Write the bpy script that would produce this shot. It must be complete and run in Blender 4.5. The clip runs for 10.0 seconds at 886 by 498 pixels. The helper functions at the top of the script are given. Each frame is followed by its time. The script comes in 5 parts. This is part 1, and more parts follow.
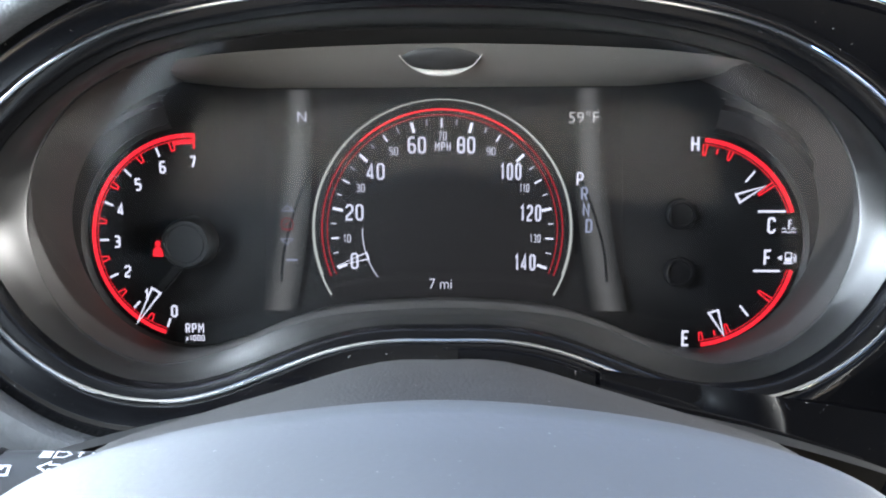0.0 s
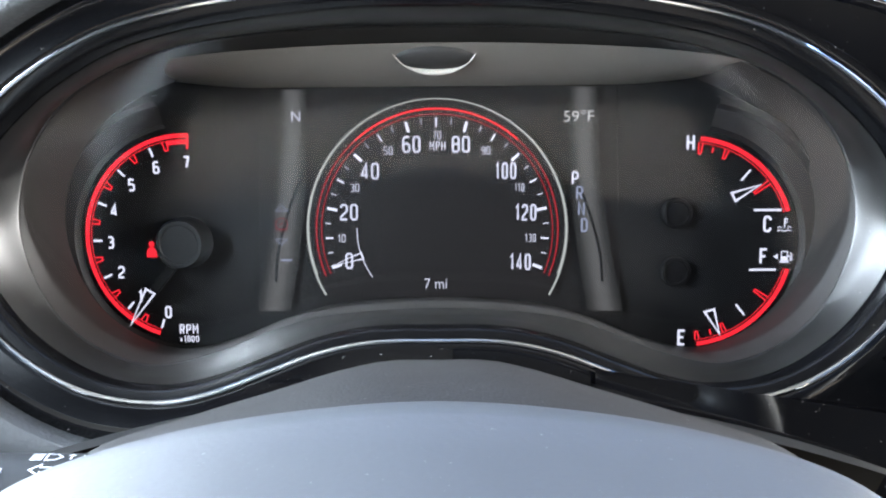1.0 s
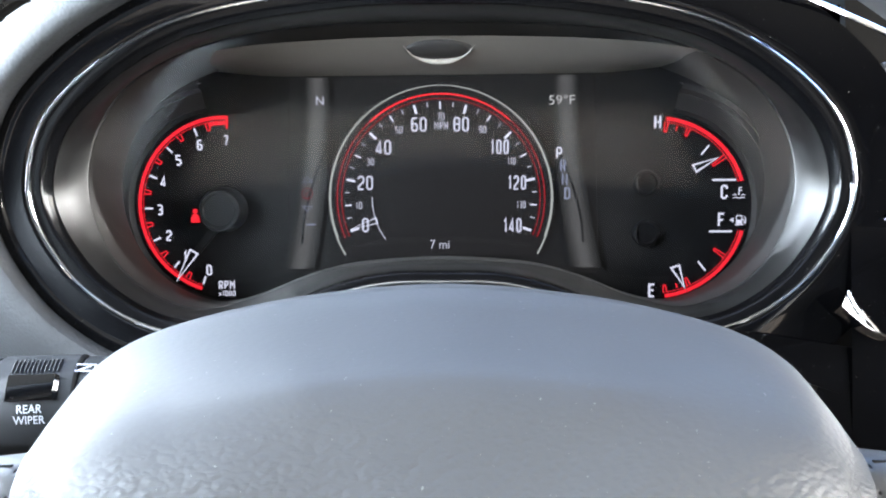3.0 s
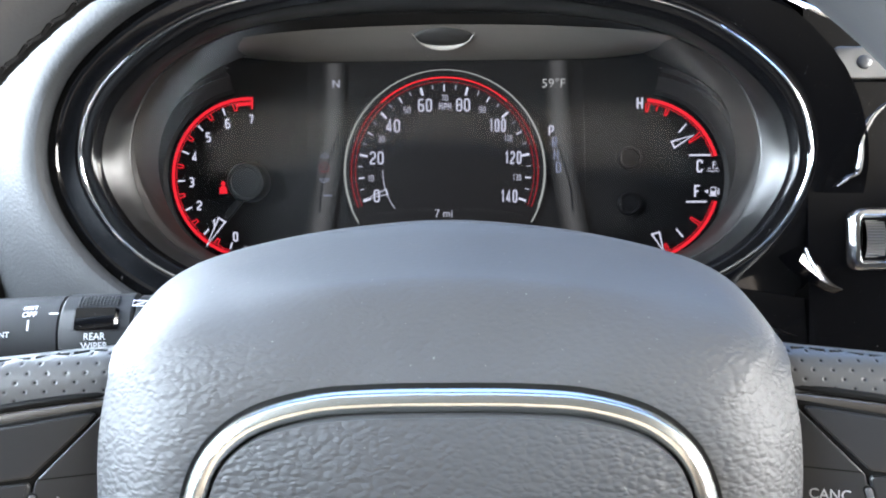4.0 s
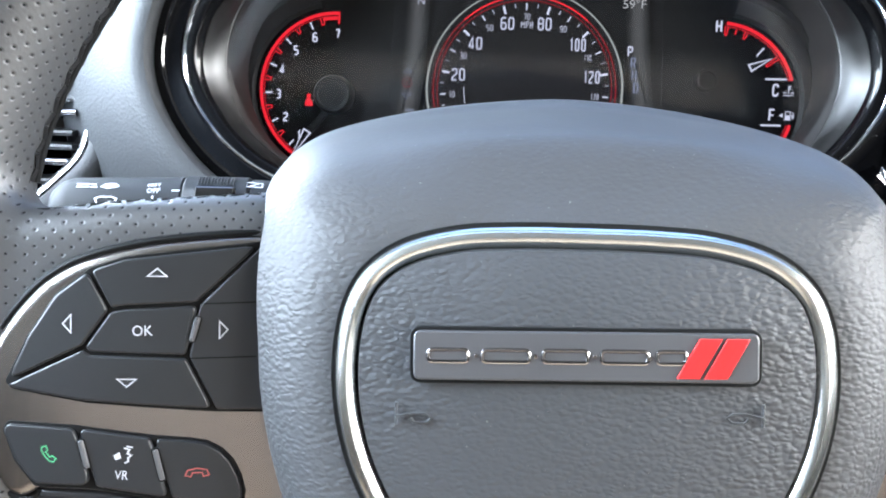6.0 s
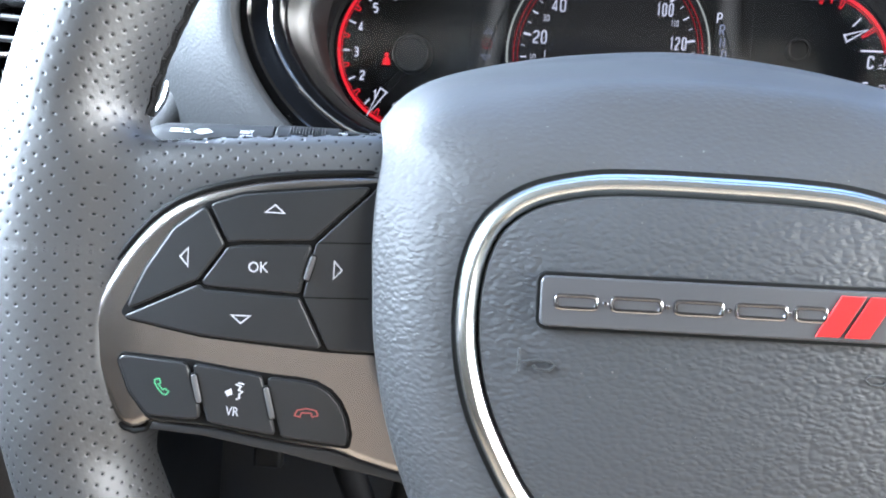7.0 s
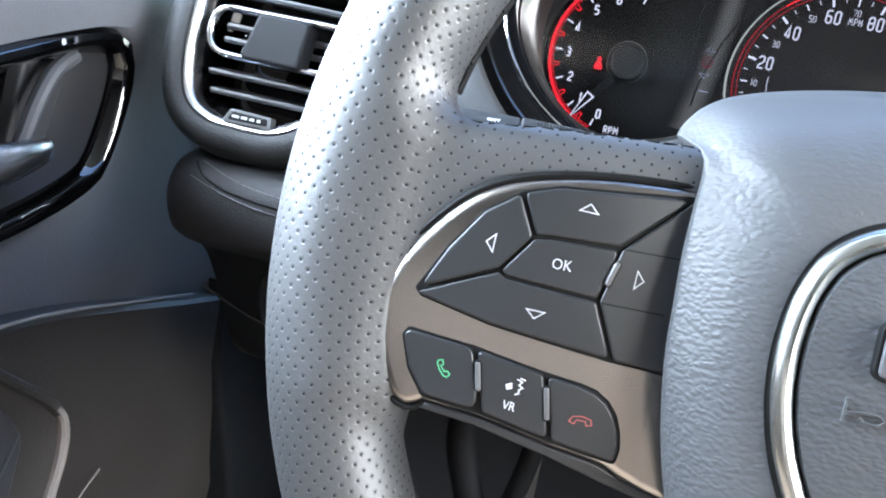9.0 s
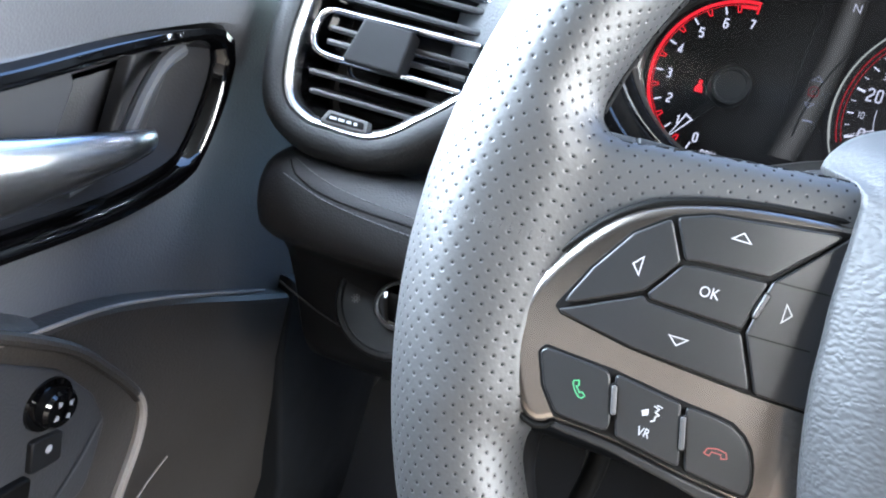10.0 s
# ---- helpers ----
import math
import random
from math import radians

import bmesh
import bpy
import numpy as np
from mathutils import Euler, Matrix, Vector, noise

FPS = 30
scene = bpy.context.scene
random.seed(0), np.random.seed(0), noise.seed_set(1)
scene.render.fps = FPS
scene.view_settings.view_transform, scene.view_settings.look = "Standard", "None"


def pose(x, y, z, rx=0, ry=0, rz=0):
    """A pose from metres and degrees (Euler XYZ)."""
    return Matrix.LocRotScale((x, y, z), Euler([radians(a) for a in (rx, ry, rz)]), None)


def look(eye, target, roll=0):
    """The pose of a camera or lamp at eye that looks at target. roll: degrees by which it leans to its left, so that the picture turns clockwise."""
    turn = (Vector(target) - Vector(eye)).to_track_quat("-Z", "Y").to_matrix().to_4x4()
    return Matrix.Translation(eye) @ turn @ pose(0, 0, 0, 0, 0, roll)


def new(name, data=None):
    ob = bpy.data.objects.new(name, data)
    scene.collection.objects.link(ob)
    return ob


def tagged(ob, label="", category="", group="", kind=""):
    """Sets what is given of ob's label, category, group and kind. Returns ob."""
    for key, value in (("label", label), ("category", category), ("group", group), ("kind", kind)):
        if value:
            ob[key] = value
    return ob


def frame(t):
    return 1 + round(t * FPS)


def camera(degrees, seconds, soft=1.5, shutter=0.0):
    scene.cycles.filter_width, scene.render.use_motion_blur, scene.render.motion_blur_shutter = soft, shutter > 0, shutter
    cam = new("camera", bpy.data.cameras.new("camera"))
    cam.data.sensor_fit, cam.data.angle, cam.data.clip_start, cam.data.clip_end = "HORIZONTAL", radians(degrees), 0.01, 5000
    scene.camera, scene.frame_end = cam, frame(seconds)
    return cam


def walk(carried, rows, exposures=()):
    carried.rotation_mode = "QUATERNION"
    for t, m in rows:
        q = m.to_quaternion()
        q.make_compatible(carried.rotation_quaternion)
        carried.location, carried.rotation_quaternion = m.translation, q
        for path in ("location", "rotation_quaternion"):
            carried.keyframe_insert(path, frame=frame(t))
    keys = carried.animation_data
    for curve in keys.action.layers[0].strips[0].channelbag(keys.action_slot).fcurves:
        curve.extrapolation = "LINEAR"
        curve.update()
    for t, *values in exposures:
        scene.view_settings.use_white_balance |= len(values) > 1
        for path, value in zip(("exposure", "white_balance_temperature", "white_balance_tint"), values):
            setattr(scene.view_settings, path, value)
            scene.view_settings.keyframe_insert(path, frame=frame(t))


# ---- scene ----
cam = camera(60.0, 10.0, soft=2.0)
METRES, EYE, TILT, LEAN, TURN = 0.275, 1.25, -18.0, 0.0, 0.0
ROWS = [
    (0.0, 0.0, 0.0, 0.0, 0.0, 0.0, -0.0),
    (0.5, 0.0025, 0.0034, 0.0008, -0.04, 0.05, 0.11),
    (1.0, 0.0052, 0.0043, 0.0004, -0.12, -0.04, 0.19),
    (1.5, 0.0072, -0.0053, -0.0013, -0.13, -0.04, 0.23),
    (2.0, 0.0038, -0.0403, -0.0115, -0.14, 0.15, 0.35),
    (3.5, -0.0009, -0.2667, -0.13, -0.05, 1.35, 0.26),
    (4.0, -0.006, -0.3342, -0.1608, -0.02, 1.39, 0.21),
    (4.5, -0.0213, -0.3822, -0.1952, 0.22, 1.5, -0.08),
    (5.0, -0.035, -0.3949, -0.2277, 0.68, 1.04, -0.44),
    (5.2, -0.0457, -0.3917, -0.2396, 0.82, 0.67, -0.69),
    (6.3, -0.1325, -0.3909, -0.2883, 2.18, -1.35, -2.14),
    (6.5, -0.1437, -0.3902, -0.2965, 2.73, -1.64, -2.46),
    (7.0, -0.1971, -0.3769, -0.315, 3.96, -2.37, -3.86),
    (7.5, -0.2457, -0.3634, -0.3275, 5.46, -2.93, -5.85),
    (8.0, -0.3043, -0.3633, -0.3324, 6.81, -3.24, -8.19),
    (8.5, -0.3641, -0.3669, -0.3375, 8.28, -3.36, -10.58),
    (9.0, -0.4177, -0.3792, -0.3443, 9.73, -3.33, -12.86),
    (9.5, -0.4709, -0.3811, -0.3604, 11.2, -3.28, -14.9),
    (10.0, -0.5156, -0.3923, -0.3651, 12.7, -3.44, -16.59),
]
EXPOSURES = [(0.0, 4.4, 5950, 6), (2.2, 4.38, 5950, 6), (3.4, 4.12, 6000, 7), (6.5, 4.02, 5720, 6), (8.0, 4.1, 5700, 6), (10.0, 4.22, 5690, 6)]
B = pose(0, 0, EYE, TILT, LEAN, TURN)
walk(cam, [(t, B @ pose(METRES * x, METRES * y, METRES * z, 90 + pitch, roll, yaw)) for t, x, y, z, yaw, pitch, roll in ROWS], exposures=EXPOSURES)

# ---- daylight ----
SUN_EL, SUN_AZ = 58.0, 212.0
world = bpy.data.worlds.new("sky")
world.use_nodes = True
scene.world = world
wn = world.node_tree.nodes
sky = wn.new("ShaderNodeTexSky")
sky.sky_type, sky.sun_disc = "NISHITA", False
sky.dust_density = 1.3
sky.sun_elevation, sky.sun_rotation = radians(SUN_EL), radians(SUN_AZ)
wn["Background"].inputs["Strength"].default_value = 0.15
world.node_tree.links.new(sky.outputs[0], wn["Background"].inputs["Color"])
sun = new("sun", bpy.data.lights.new("sun", "SUN"))
sun.data.energy, sun.data.angle, sun.data.color = 3.0, radians(0.6), (1.0, 0.95, 0.88)
sa, se = radians(SUN_AZ), radians(SUN_EL)
sun.matrix_world = look((0, 0, 0), (-math.sin(sa) * math.cos(se), -math.cos(sa) * math.cos(se), -math.sin(se)))


def window_light(name, place, target, wide, high, power, color):
    """Sky light standing in a window's opening."""
    ob = new(name, bpy.data.lights.new(name, "AREA"))
    ob.data.shape, ob.data.size, ob.data.size_y, ob.data.energy, ob.data.color = "RECTANGLE", wide, high, power, color
    ob.matrix_world = look(place, target)
    return ob


window_light("driver_window_light", (-0.57, 0.22, 1.38), (0.5, 0.22, 1.31), 1.2, 0.46, 10.0, (0.90, 0.955, 1.0))
window_light("passenger_window_light", (1.12, -0.12, 1.49), (0.0, -0.12, 1.43), 1.3, 0.46, 9.5, (1.0, 0.91, 0.81))

# ---- materials ----
def material(name, color, rough=0.5, metal=0.0, vary=0.15, vary_scale=40.0, grain=0.0, grain_scale=600.0, fine=0.0, fine_scale=3000.0, coat=0.0, spec=0.5, dust=0.0, rough_vary=0.1):
    """Principled surface with blotches in colour and roughness, cell grain and fine grain."""
    m = bpy.data.materials.new(name)
    m.use_nodes = True
    n, l = m.node_tree.nodes, m.node_tree.links
    b = n["Principled BSDF"]
    b.inputs["Metallic"].default_value = metal
    b.inputs["Coat Weight"].default_value = coat
    b.inputs["Coat Roughness"].default_value = 0.04
    b.inputs["Specular IOR Level"].default_value = spec
    tc = n.new("ShaderNodeTexCoord")
    no = n.new("ShaderNodeTexNoise")
    no.inputs["Scale"].default_value, no.inputs["Detail"].default_value = vary_scale, 5.0
    l.new(tc.outputs["Object"], no.inputs["Vector"])
    ramp = n.new("ShaderNodeMix")
    ramp.data_type = "RGBA"
    ramp.inputs[6].default_value = (*[c * (1 - vary) for c in color], 1)
    ramp.inputs[7].default_value = (*[min(1, c * (1 + vary)) for c in color], 1)
    l.new(no.outputs["Fac"], ramp.inputs[0])
    last = ramp.outputs[2]
    if dust:
        dn = n.new("ShaderNodeTexNoise")
        dn.inputs["Scale"].default_value, dn.inputs["Detail"].default_value = 900.0, 2.0
        l.new(tc.outputs["Object"], dn.inputs["Vector"])
        dr = n.new("ShaderNodeMapRange")
        dr.inputs["From Min"].default_value, dr.inputs["From Max"].default_value = 0.72, 0.78
        dr.inputs["To Max"].default_value = dust
        l.new(dn.outputs["Fac"], dr.inputs["Value"])
        dm = n.new("ShaderNodeMix")
        dm.data_type = "RGBA"
        dm.inputs[7].default_value = (0.55, 0.53, 0.5, 1)
        l.new(dr.outputs[0], dm.inputs[0])
        l.new(last, dm.inputs[6])
        last = dm.outputs[2]
    l.new(last, b.inputs["Base Color"])
    mr = n.new("ShaderNodeMapRange")
    mr.inputs["To Min"].default_value, mr.inputs["To Max"].default_value = rough * (1 - rough_vary), rough * (1 + rough_vary)
    l.new(no.outputs["Fac"], mr.inputs["Value"])
    l.new(mr.outputs[0], b.inputs["Roughness"])
    normal = None
    if grain:
        wob = n.new("ShaderNodeTexNoise")
        wob.inputs["Scale"].default_value = grain_scale * 0.5
        l.new(tc.outputs["Object"], wob.inputs["Vector"])
        add = n.new("ShaderNodeVectorMath")
        add.operation = "MULTIPLY_ADD"
        add.inputs[1].default_value = (0.7 / grain_scale,) * 3
        l.new(wob.outputs["Color"], add.inputs[0])
        l.new(tc.outputs["Object"], add.inputs[2])
        vo = n.new("ShaderNodeTexVoronoi")
        vo.feature = "SMOOTH_F1"
        vo.inputs["Scale"].default_value, vo.inputs["Smoothness"].default_value = grain_scale, 0.35
        l.new(add.outputs[0], vo.inputs["Vector"])
        bu = n.new("ShaderNodeBump")
        bu.invert = True
        bu.inputs["Strength"].default_value, bu.inputs["Distance"].default_value = grain, 0.4 / grain_scale
        l.new(vo.outputs["Distance"], bu.inputs["Height"])
        normal = bu.outputs[0]
    if fine:
        fn = n.new("ShaderNodeTexNoise")
        fn.inputs["Scale"].default_value, fn.inputs["Detail"].default_value = fine_scale, 3.0
        l.new(tc.outputs["Object"], fn.inputs["Vector"])
        b2 = n.new("ShaderNodeBump")
        b2.inputs["Strength"].default_value, b2.inputs["Distance"].default_value = fine, 0.5 / fine_scale
        l.new(fn.outputs["Fac"], b2.inputs["Height"])
        if normal:
            l.new(normal, b2.inputs["Normal"])
        normal = b2.outputs[0]
    if normal:
        l.new(normal, b.inputs["Normal"])
    return m


LIT = 0.065  # lamp and screen brightness beside the daylight


def glow(name, color, strength):
    m = bpy.data.materials.new(name)
    m.use_nodes = True
    b = m.node_tree.nodes["Principled BSDF"]
    b.inputs["Base Color"].default_value = (*[c * 0.0022 for c in color], 1)
    b.inputs["Specular IOR Level"].default_value = 0.06
    b.inputs["Roughness"].default_value = 0.5
    b.inputs["Emission Color"].default_value = (*color, 1)
    b.inputs["Emission Strength"].default_value = strength * LIT
    return m


def glow_strip(name, color, low, high):
    """A picture element of the display: brighter along its middle line and at its top."""
    m = glow(name, color, high)
    n, l = m.node_tree.nodes, m.node_tree.links
    tc = n.new("ShaderNodeTexCoord")
    sx = n.new("ShaderNodeSeparateXYZ")
    l.new(tc.outputs["UV"], sx.inputs[0])
    a = n.new("ShaderNodeMath")
    a.operation = "PINGPONG"
    a.inputs[1].default_value = 0.5
    l.new(sx.outputs[0], a.inputs[0])
    mr = n.new("ShaderNodeMapRange")
    mr.interpolation_type = "SMOOTHSTEP"
    mr.inputs["From Max"].default_value = 0.5
    mr.inputs["To Min"].default_value, mr.inputs["To Max"].default_value = low * LIT, high * LIT
    l.new(a.outputs[0], mr.inputs["Value"])
    l.new(mr.outputs[0], n["Principled BSDF"].inputs["Emission Strength"])
    return m


def clear_glass(name, gain=1.0, rough=0.02):
    """Thin clear cover: see-through, with a mirror film that grows at grazing angles."""
    m = bpy.data.materials.new(name)
    m.use_nodes = True
    n, l = m.node_tree.nodes, m.node_tree.links
    n.remove(n["Principled BSDF"])
    tr, gl, mix, fr = n.new("ShaderNodeBsdfTransparent"), n.new("ShaderNodeBsdfGlossy"), n.new("ShaderNodeMixShader"), n.new("ShaderNodeFresnel")
    gl.inputs["Roughness"].default_value = rough
    fr.inputs["IOR"].default_value = 1.45
    mu = n.new("ShaderNodeMath")
    mu.operation = "MULTIPLY"
    mu.inputs[1].default_value = gain
    l.new(fr.outputs[0], mu.inputs[0])
    l.new(mu.outputs[0], mix.inputs[0])
    l.new(tr.outputs[0], mix.inputs[1])
    l.new(gl.outputs[0], mix.inputs[2])
    l.new(mix.outputs[0], n["Material Output"].inputs["Surface"])
    return m


def creased(name, color, rough, spec, scale, depth):
    """Moulded leather: soft pebbles drawn out sideways, with fine pores; stretched smooth where it rolls over the top."""
    m = material(name, color, rough, spec=spec, vary=0.12, vary_scale=25, fine=0.05, fine_scale=2600.0, dust=0.1)
    n, l = m.node_tree.nodes, m.node_tree.links
    b = n["Principled BSDF"]
    tc = n.new("ShaderNodeTexCoord")
    wob = n.new("ShaderNodeTexNoise")
    wob.inputs["Scale"].default_value, wob.inputs["Detail"].default_value = scale * 0.35, 1.0
    l.new(tc.outputs["Object"], wob.inputs["Vector"])
    add = n.new("ShaderNodeVectorMath")
    add.operation = "MULTIPLY_ADD"
    add.inputs[1].default_value = (1.2 / scale,) * 3
    l.new(wob.outputs["Color"], add.inputs[0])
    l.new(tc.outputs["Object"], add.inputs[2])
    flat = n.new("ShaderNodeVectorMath")
    flat.operation = "MULTIPLY"
    flat.inputs[1].default_value = (0.6, 0.85, 1.0)
    l.new(add.outputs[0], flat.inputs[0])
    cell = n.new("ShaderNodeTexVoronoi")
    cell.feature = "SMOOTH_F1"
    cell.inputs["Scale"].default_value, cell.inputs["Smoothness"].default_value = scale, 0.45
    l.new(flat.outputs[0], cell.inputs["Vector"])
    bump = n.new("ShaderNodeBump")
    bump.invert = True
    bump.inputs["Distance"].default_value = 0.4 / scale
    way = n.new("ShaderNodeSeparateXYZ")
    l.new(tc.outputs["Normal"], way.inputs[0])
    taut = n.new("ShaderNodeMapRange")
    taut.inputs["From Min"].default_value, taut.inputs["From Max"].default_value = 0.45, 0.8
    taut.inputs["To Min"].default_value, taut.inputs["To Max"].default_value = depth, 0.06
    l.new(way.outputs["Z"], taut.inputs["Value"])
    l.new(taut.outputs[0], bump.inputs["Strength"])
    l.new(cell.outputs["Distance"], bump.inputs["Height"])
    pores = b.inputs["Normal"].links[0].from_socket
    l.new(pores, bump.inputs["Normal"])
    l.new(bump.outputs[0], b.inputs["Normal"])
    return m


def perforated(name, color):
    """Leather with staggered rows of pin-holes, laid out by the mesh's own UVs in metres."""
    m = material(name, color, rough=0.52, spec=0.44, vary=0.14, vary_scale=22, grain=0.07, grain_scale=900, rough_vary=0.12)
    n, l = m.node_tree.nodes, m.node_tree.links
    b = n["Principled BSDF"]

    def calc(op, a, c=None):
        k = n.new("ShaderNodeMath")
        k.operation = op
        for i, v in enumerate((a, c)):
            if v is None:
                continue
            if isinstance(v, (int, float)):
                k.inputs[i].default_value = v
            else:
                l.new(v, k.inputs[i])
        return k.outputs[0]
    uv = n.new("ShaderNodeUVMap")
    sx = n.new("ShaderNodeSeparateXYZ")
    l.new(uv.outputs[0], sx.inputs[0])
    heights = []
    for shift in (0.0, 0.5):
        u = calc("SUBTRACT", calc("FRACT", calc("ADD", calc("MULTIPLY", sx.outputs[0], 1 / 0.0046), shift)), 0.5)
        v = calc("SUBTRACT", calc("FRACT", calc("ADD", calc("MULTIPLY", sx.outputs[1], 1 / 0.0044), shift)), 0.5)
        d = calc("SQRT", calc("ADD", calc("POWER", u, 2.0), calc("POWER", v, 2.0)))
        heights.append(d)
    top = calc("MULTIPLY", calc("GREATER_THAN", sx.outputs[0], 1.118), calc("LESS_THAN", sx.outputs[0], 1.441))
    d = calc("MAXIMUM", calc("MINIMUM", *heights), top)
    mr = n.new("ShaderNodeMapRange")
    mr.interpolation_type = "SMOOTHSTEP"
    mr.inputs["From Min"].default_value, mr.inputs["From Max"].default_value = 0.03, 0.2
    l.new(d, mr.inputs["Value"])
    bu = n.new("ShaderNodeBump")
    bu.inputs["Strength"].default_value, bu.inputs["Distance"].default_value = 0.3, 0.0005
    l.new(mr.outputs[0], bu.inputs["Height"])
    old = b.inputs["Normal"].links[0].from_socket
    l.new(old, bu.inputs["Normal"])
    l.new(bu.outputs[0], b.inputs["Normal"])
    col = b.inputs["Base Color"].links[0].from_socket
    mm = n.new("ShaderNodeMix")
    mm.data_type = "RGBA"
    mm.inputs[6].default_value = (0.006, 0.006, 0.0065, 1)
    hole = n.new("ShaderNodeMapRange")
    hole.inputs["From Min"].default_value, hole.inputs["From Max"].default_value = 0.05, 0.105
    l.new(d, hole.inputs["Value"])
    l.new(hole.outputs[0], mm.inputs[0])
    l.new(col, mm.inputs[7])
    l.new(mm.outputs[2], b.inputs["Base Color"])
    sp = n.new("ShaderNodeMath")
    sp.operation = "MULTIPLY"
    sp.inputs[1].default_value = 0.6
    l.new(hole.outputs[0], sp.inputs[0])
    l.new(sp.outputs[0], b.inputs["Specular IOR Level"])
    return m


PAD_LEATHER = creased("embossed_leather", (0.0225, 0.0235, 0.0255), 0.52, 0.32, 840.0, 0.75)
HUB_LEATHER = creased("moulded_leather", (0.028, 0.0285, 0.030), 0.55, 0.29, 840.0, 0.62)
RIM_LEATHER = perforated("perforated_leather", (0.018, 0.0182, 0.019))
THREAD = material("black_thread", (0.007, 0.007, 0.0075), 0.8, vary=0.2, spec=0.08)
PIANO = material("piano_black", (0.0009, 0.0009, 0.0011), 0.05, vary=0.3, spec=0.5, dust=0.12, rough_vary=0.25)
LIP = material("lip_black", (0.0012, 0.0012, 0.0014), 0.16, vary=0.3, spec=0.2, dust=0.1)
CHROME = material("bright_chrome", (0.75, 0.76, 0.78), 0.09, 1.0, vary=0.05, rough_vary=0.3)
CHROME_SOFT = material("polished_silver", (0.52, 0.525, 0.50), 0.2, 1.0, vary=0.04)
SATIN_LIGHT = material("satin_handle", (0.62, 0.62, 0.63), 0.25, 1.0, vary=0.05)
STALK = material("stalk_plastic", (0.007, 0.0073, 0.008), 0.65, vary=0.1, fine=0.15, spec=0.12)
ARMREST = material("armrest_trim", (0.020, 0.0172, 0.015), 0.55, vary=0.15, vary_scale=12, grain=0.3, grain_scale=700)
SEAT = material("seat_cloth", (0.15, 0.12, 0.095), 0.9, vary=0.2)
TAN = material("tan_reflector", (0.40, 0.32, 0.24), 0.9, vary=0.15)
STEEL_DARK = material("dull_steel", (0.02, 0.02, 0.02), 0.45, 0.8, vary=0.4)
material_rib = material("grey_rib", (0.04, 0.04, 0.042), 0.4, vary=0.1)
SATIN = material("satin_nickel", (0.22, 0.203, 0.187), 0.26, 1.0, vary=0.06)
SILVER = material("satin_silver_paint", (0.027, 0.0264, 0.026), 0.40, 0.95, vary=0.05, fine=0.1, dust=0.1)
BUTTON = material("soft_black_plastic", (0.0072, 0.0076, 0.0086), 0.42, vary=0.1, fine=0.12, spec=0.34)
DARK = material("black_plastic", (0.006, 0.0066, 0.0075), 0.5, vary=0.2, fine=0.15, spec=0.2)
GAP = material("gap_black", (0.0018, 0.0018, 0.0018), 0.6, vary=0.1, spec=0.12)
SHROUD = material("grained_plastic", (0.0072, 0.0066, 0.0064), 0.65, spec=0.2, vary=0.15, grain=0.3, grain_scale=1100, dust=0.35)
DASH = material("grained_dash", (0.015, 0.0158, 0.017), 0.62, spec=0.24, vary=0.12, vary_scale=20, grain=0.28, grain_scale=650, fine=0.15)
SWITCH_TRIM = material("soft_switch_trim", (0.045, 0.047, 0.052), 0.5, vary=0.12, fine=0.2)
PAD = material("stitched_pad", (0.022, 0.022, 0.0235), 0.6, spec=0.16, vary=0.12, grain=0.35, grain_scale=800)
DOOR = material("door_trim", (0.066, 0.068, 0.075), 0.55, vary=0.15, vary_scale=12, grain=0.3, grain_scale=700)
CARPET = material("carpet", (0.009, 0.009, 0.009), 0.95, vary=0.4, vary_scale=200, fine=1.0, fine_scale=1500)
PEDAL = material("pedal_rubber", (0.004, 0.004, 0.0045), 0.6, vary=0.3, spec=0.2)
CUP = material("recess_trim", (0.022, 0.0225, 0.025), 0.55, vary=0.15, grain=0.2, grain_scale=700)
STEEL = material("worn_steel", (0.10, 0.10, 0.10), 0.35, 1.0, vary=0.3)
FACE = material("gauge_face", (0.0011, 0.0010, 0.0011), 0.6, vary=0.2, spec=0.06)
HUB_BLACK = material("hub_black", (0.0011, 0.0010, 0.0011), 0.7, vary=0.2, spec=0.02)
FACE_STEP = material("gauge_step", (0.0040, 0.0034, 0.0034), 0.5, vary=0.15, spec=0.15)
RECESS = material("recess_plastic", (0.0055, 0.0047, 0.0043), 0.55, vary=0.15, fine=0.1, spec=0.2)
HUBCAP = material("gauge_hub", (0.0017, 0.0017, 0.0018), 0.5, vary=0.1, spec=0.08)
HUBCAP_DARK = material("gauge_hub_dark", (0.004, 0.004, 0.004), 0.35, vary=0.1, spec=0.12)
WHITE_PRINT = material("white_print", (0.25, 0.255, 0.27), 0.5, vary=0.03)
GREEN_PRINT = material("green_print", (0.04, 0.17, 0.078), 0.5, vary=0.05)
RED_PRINT = material("red_print", (0.17, 0.035, 0.03), 0.5, vary=0.05)
BADGE_RED = material("red_enamel", (0.40, 0.010, 0.010), 0.35, vary=0.08, spec=0.3)
BADGE_BASE = material("badge_plate", (0.030, 0.030, 0.032), 0.42, vary=0.1, fine=0.15)
BADGE_CHROME = material("dark_chrome", (0.20, 0.19, 0.19), 0.2, 1.0, vary=0.2)
ROOF_CLOTH = material("headliner", (0.05, 0.047, 0.043), 0.9, vary=0.1)
CABIN = material("cabin_trim", (0.025, 0.023, 0.021), 0.7, vary=0.2, vary_scale=6)
GROUND = material("asphalt", (0.07, 0.07, 0.068), 0.9, vary=0.3, vary_scale=3)
G_WHITE = glow("lit_white", (0.90, 0.86, 1.0), 0.78)
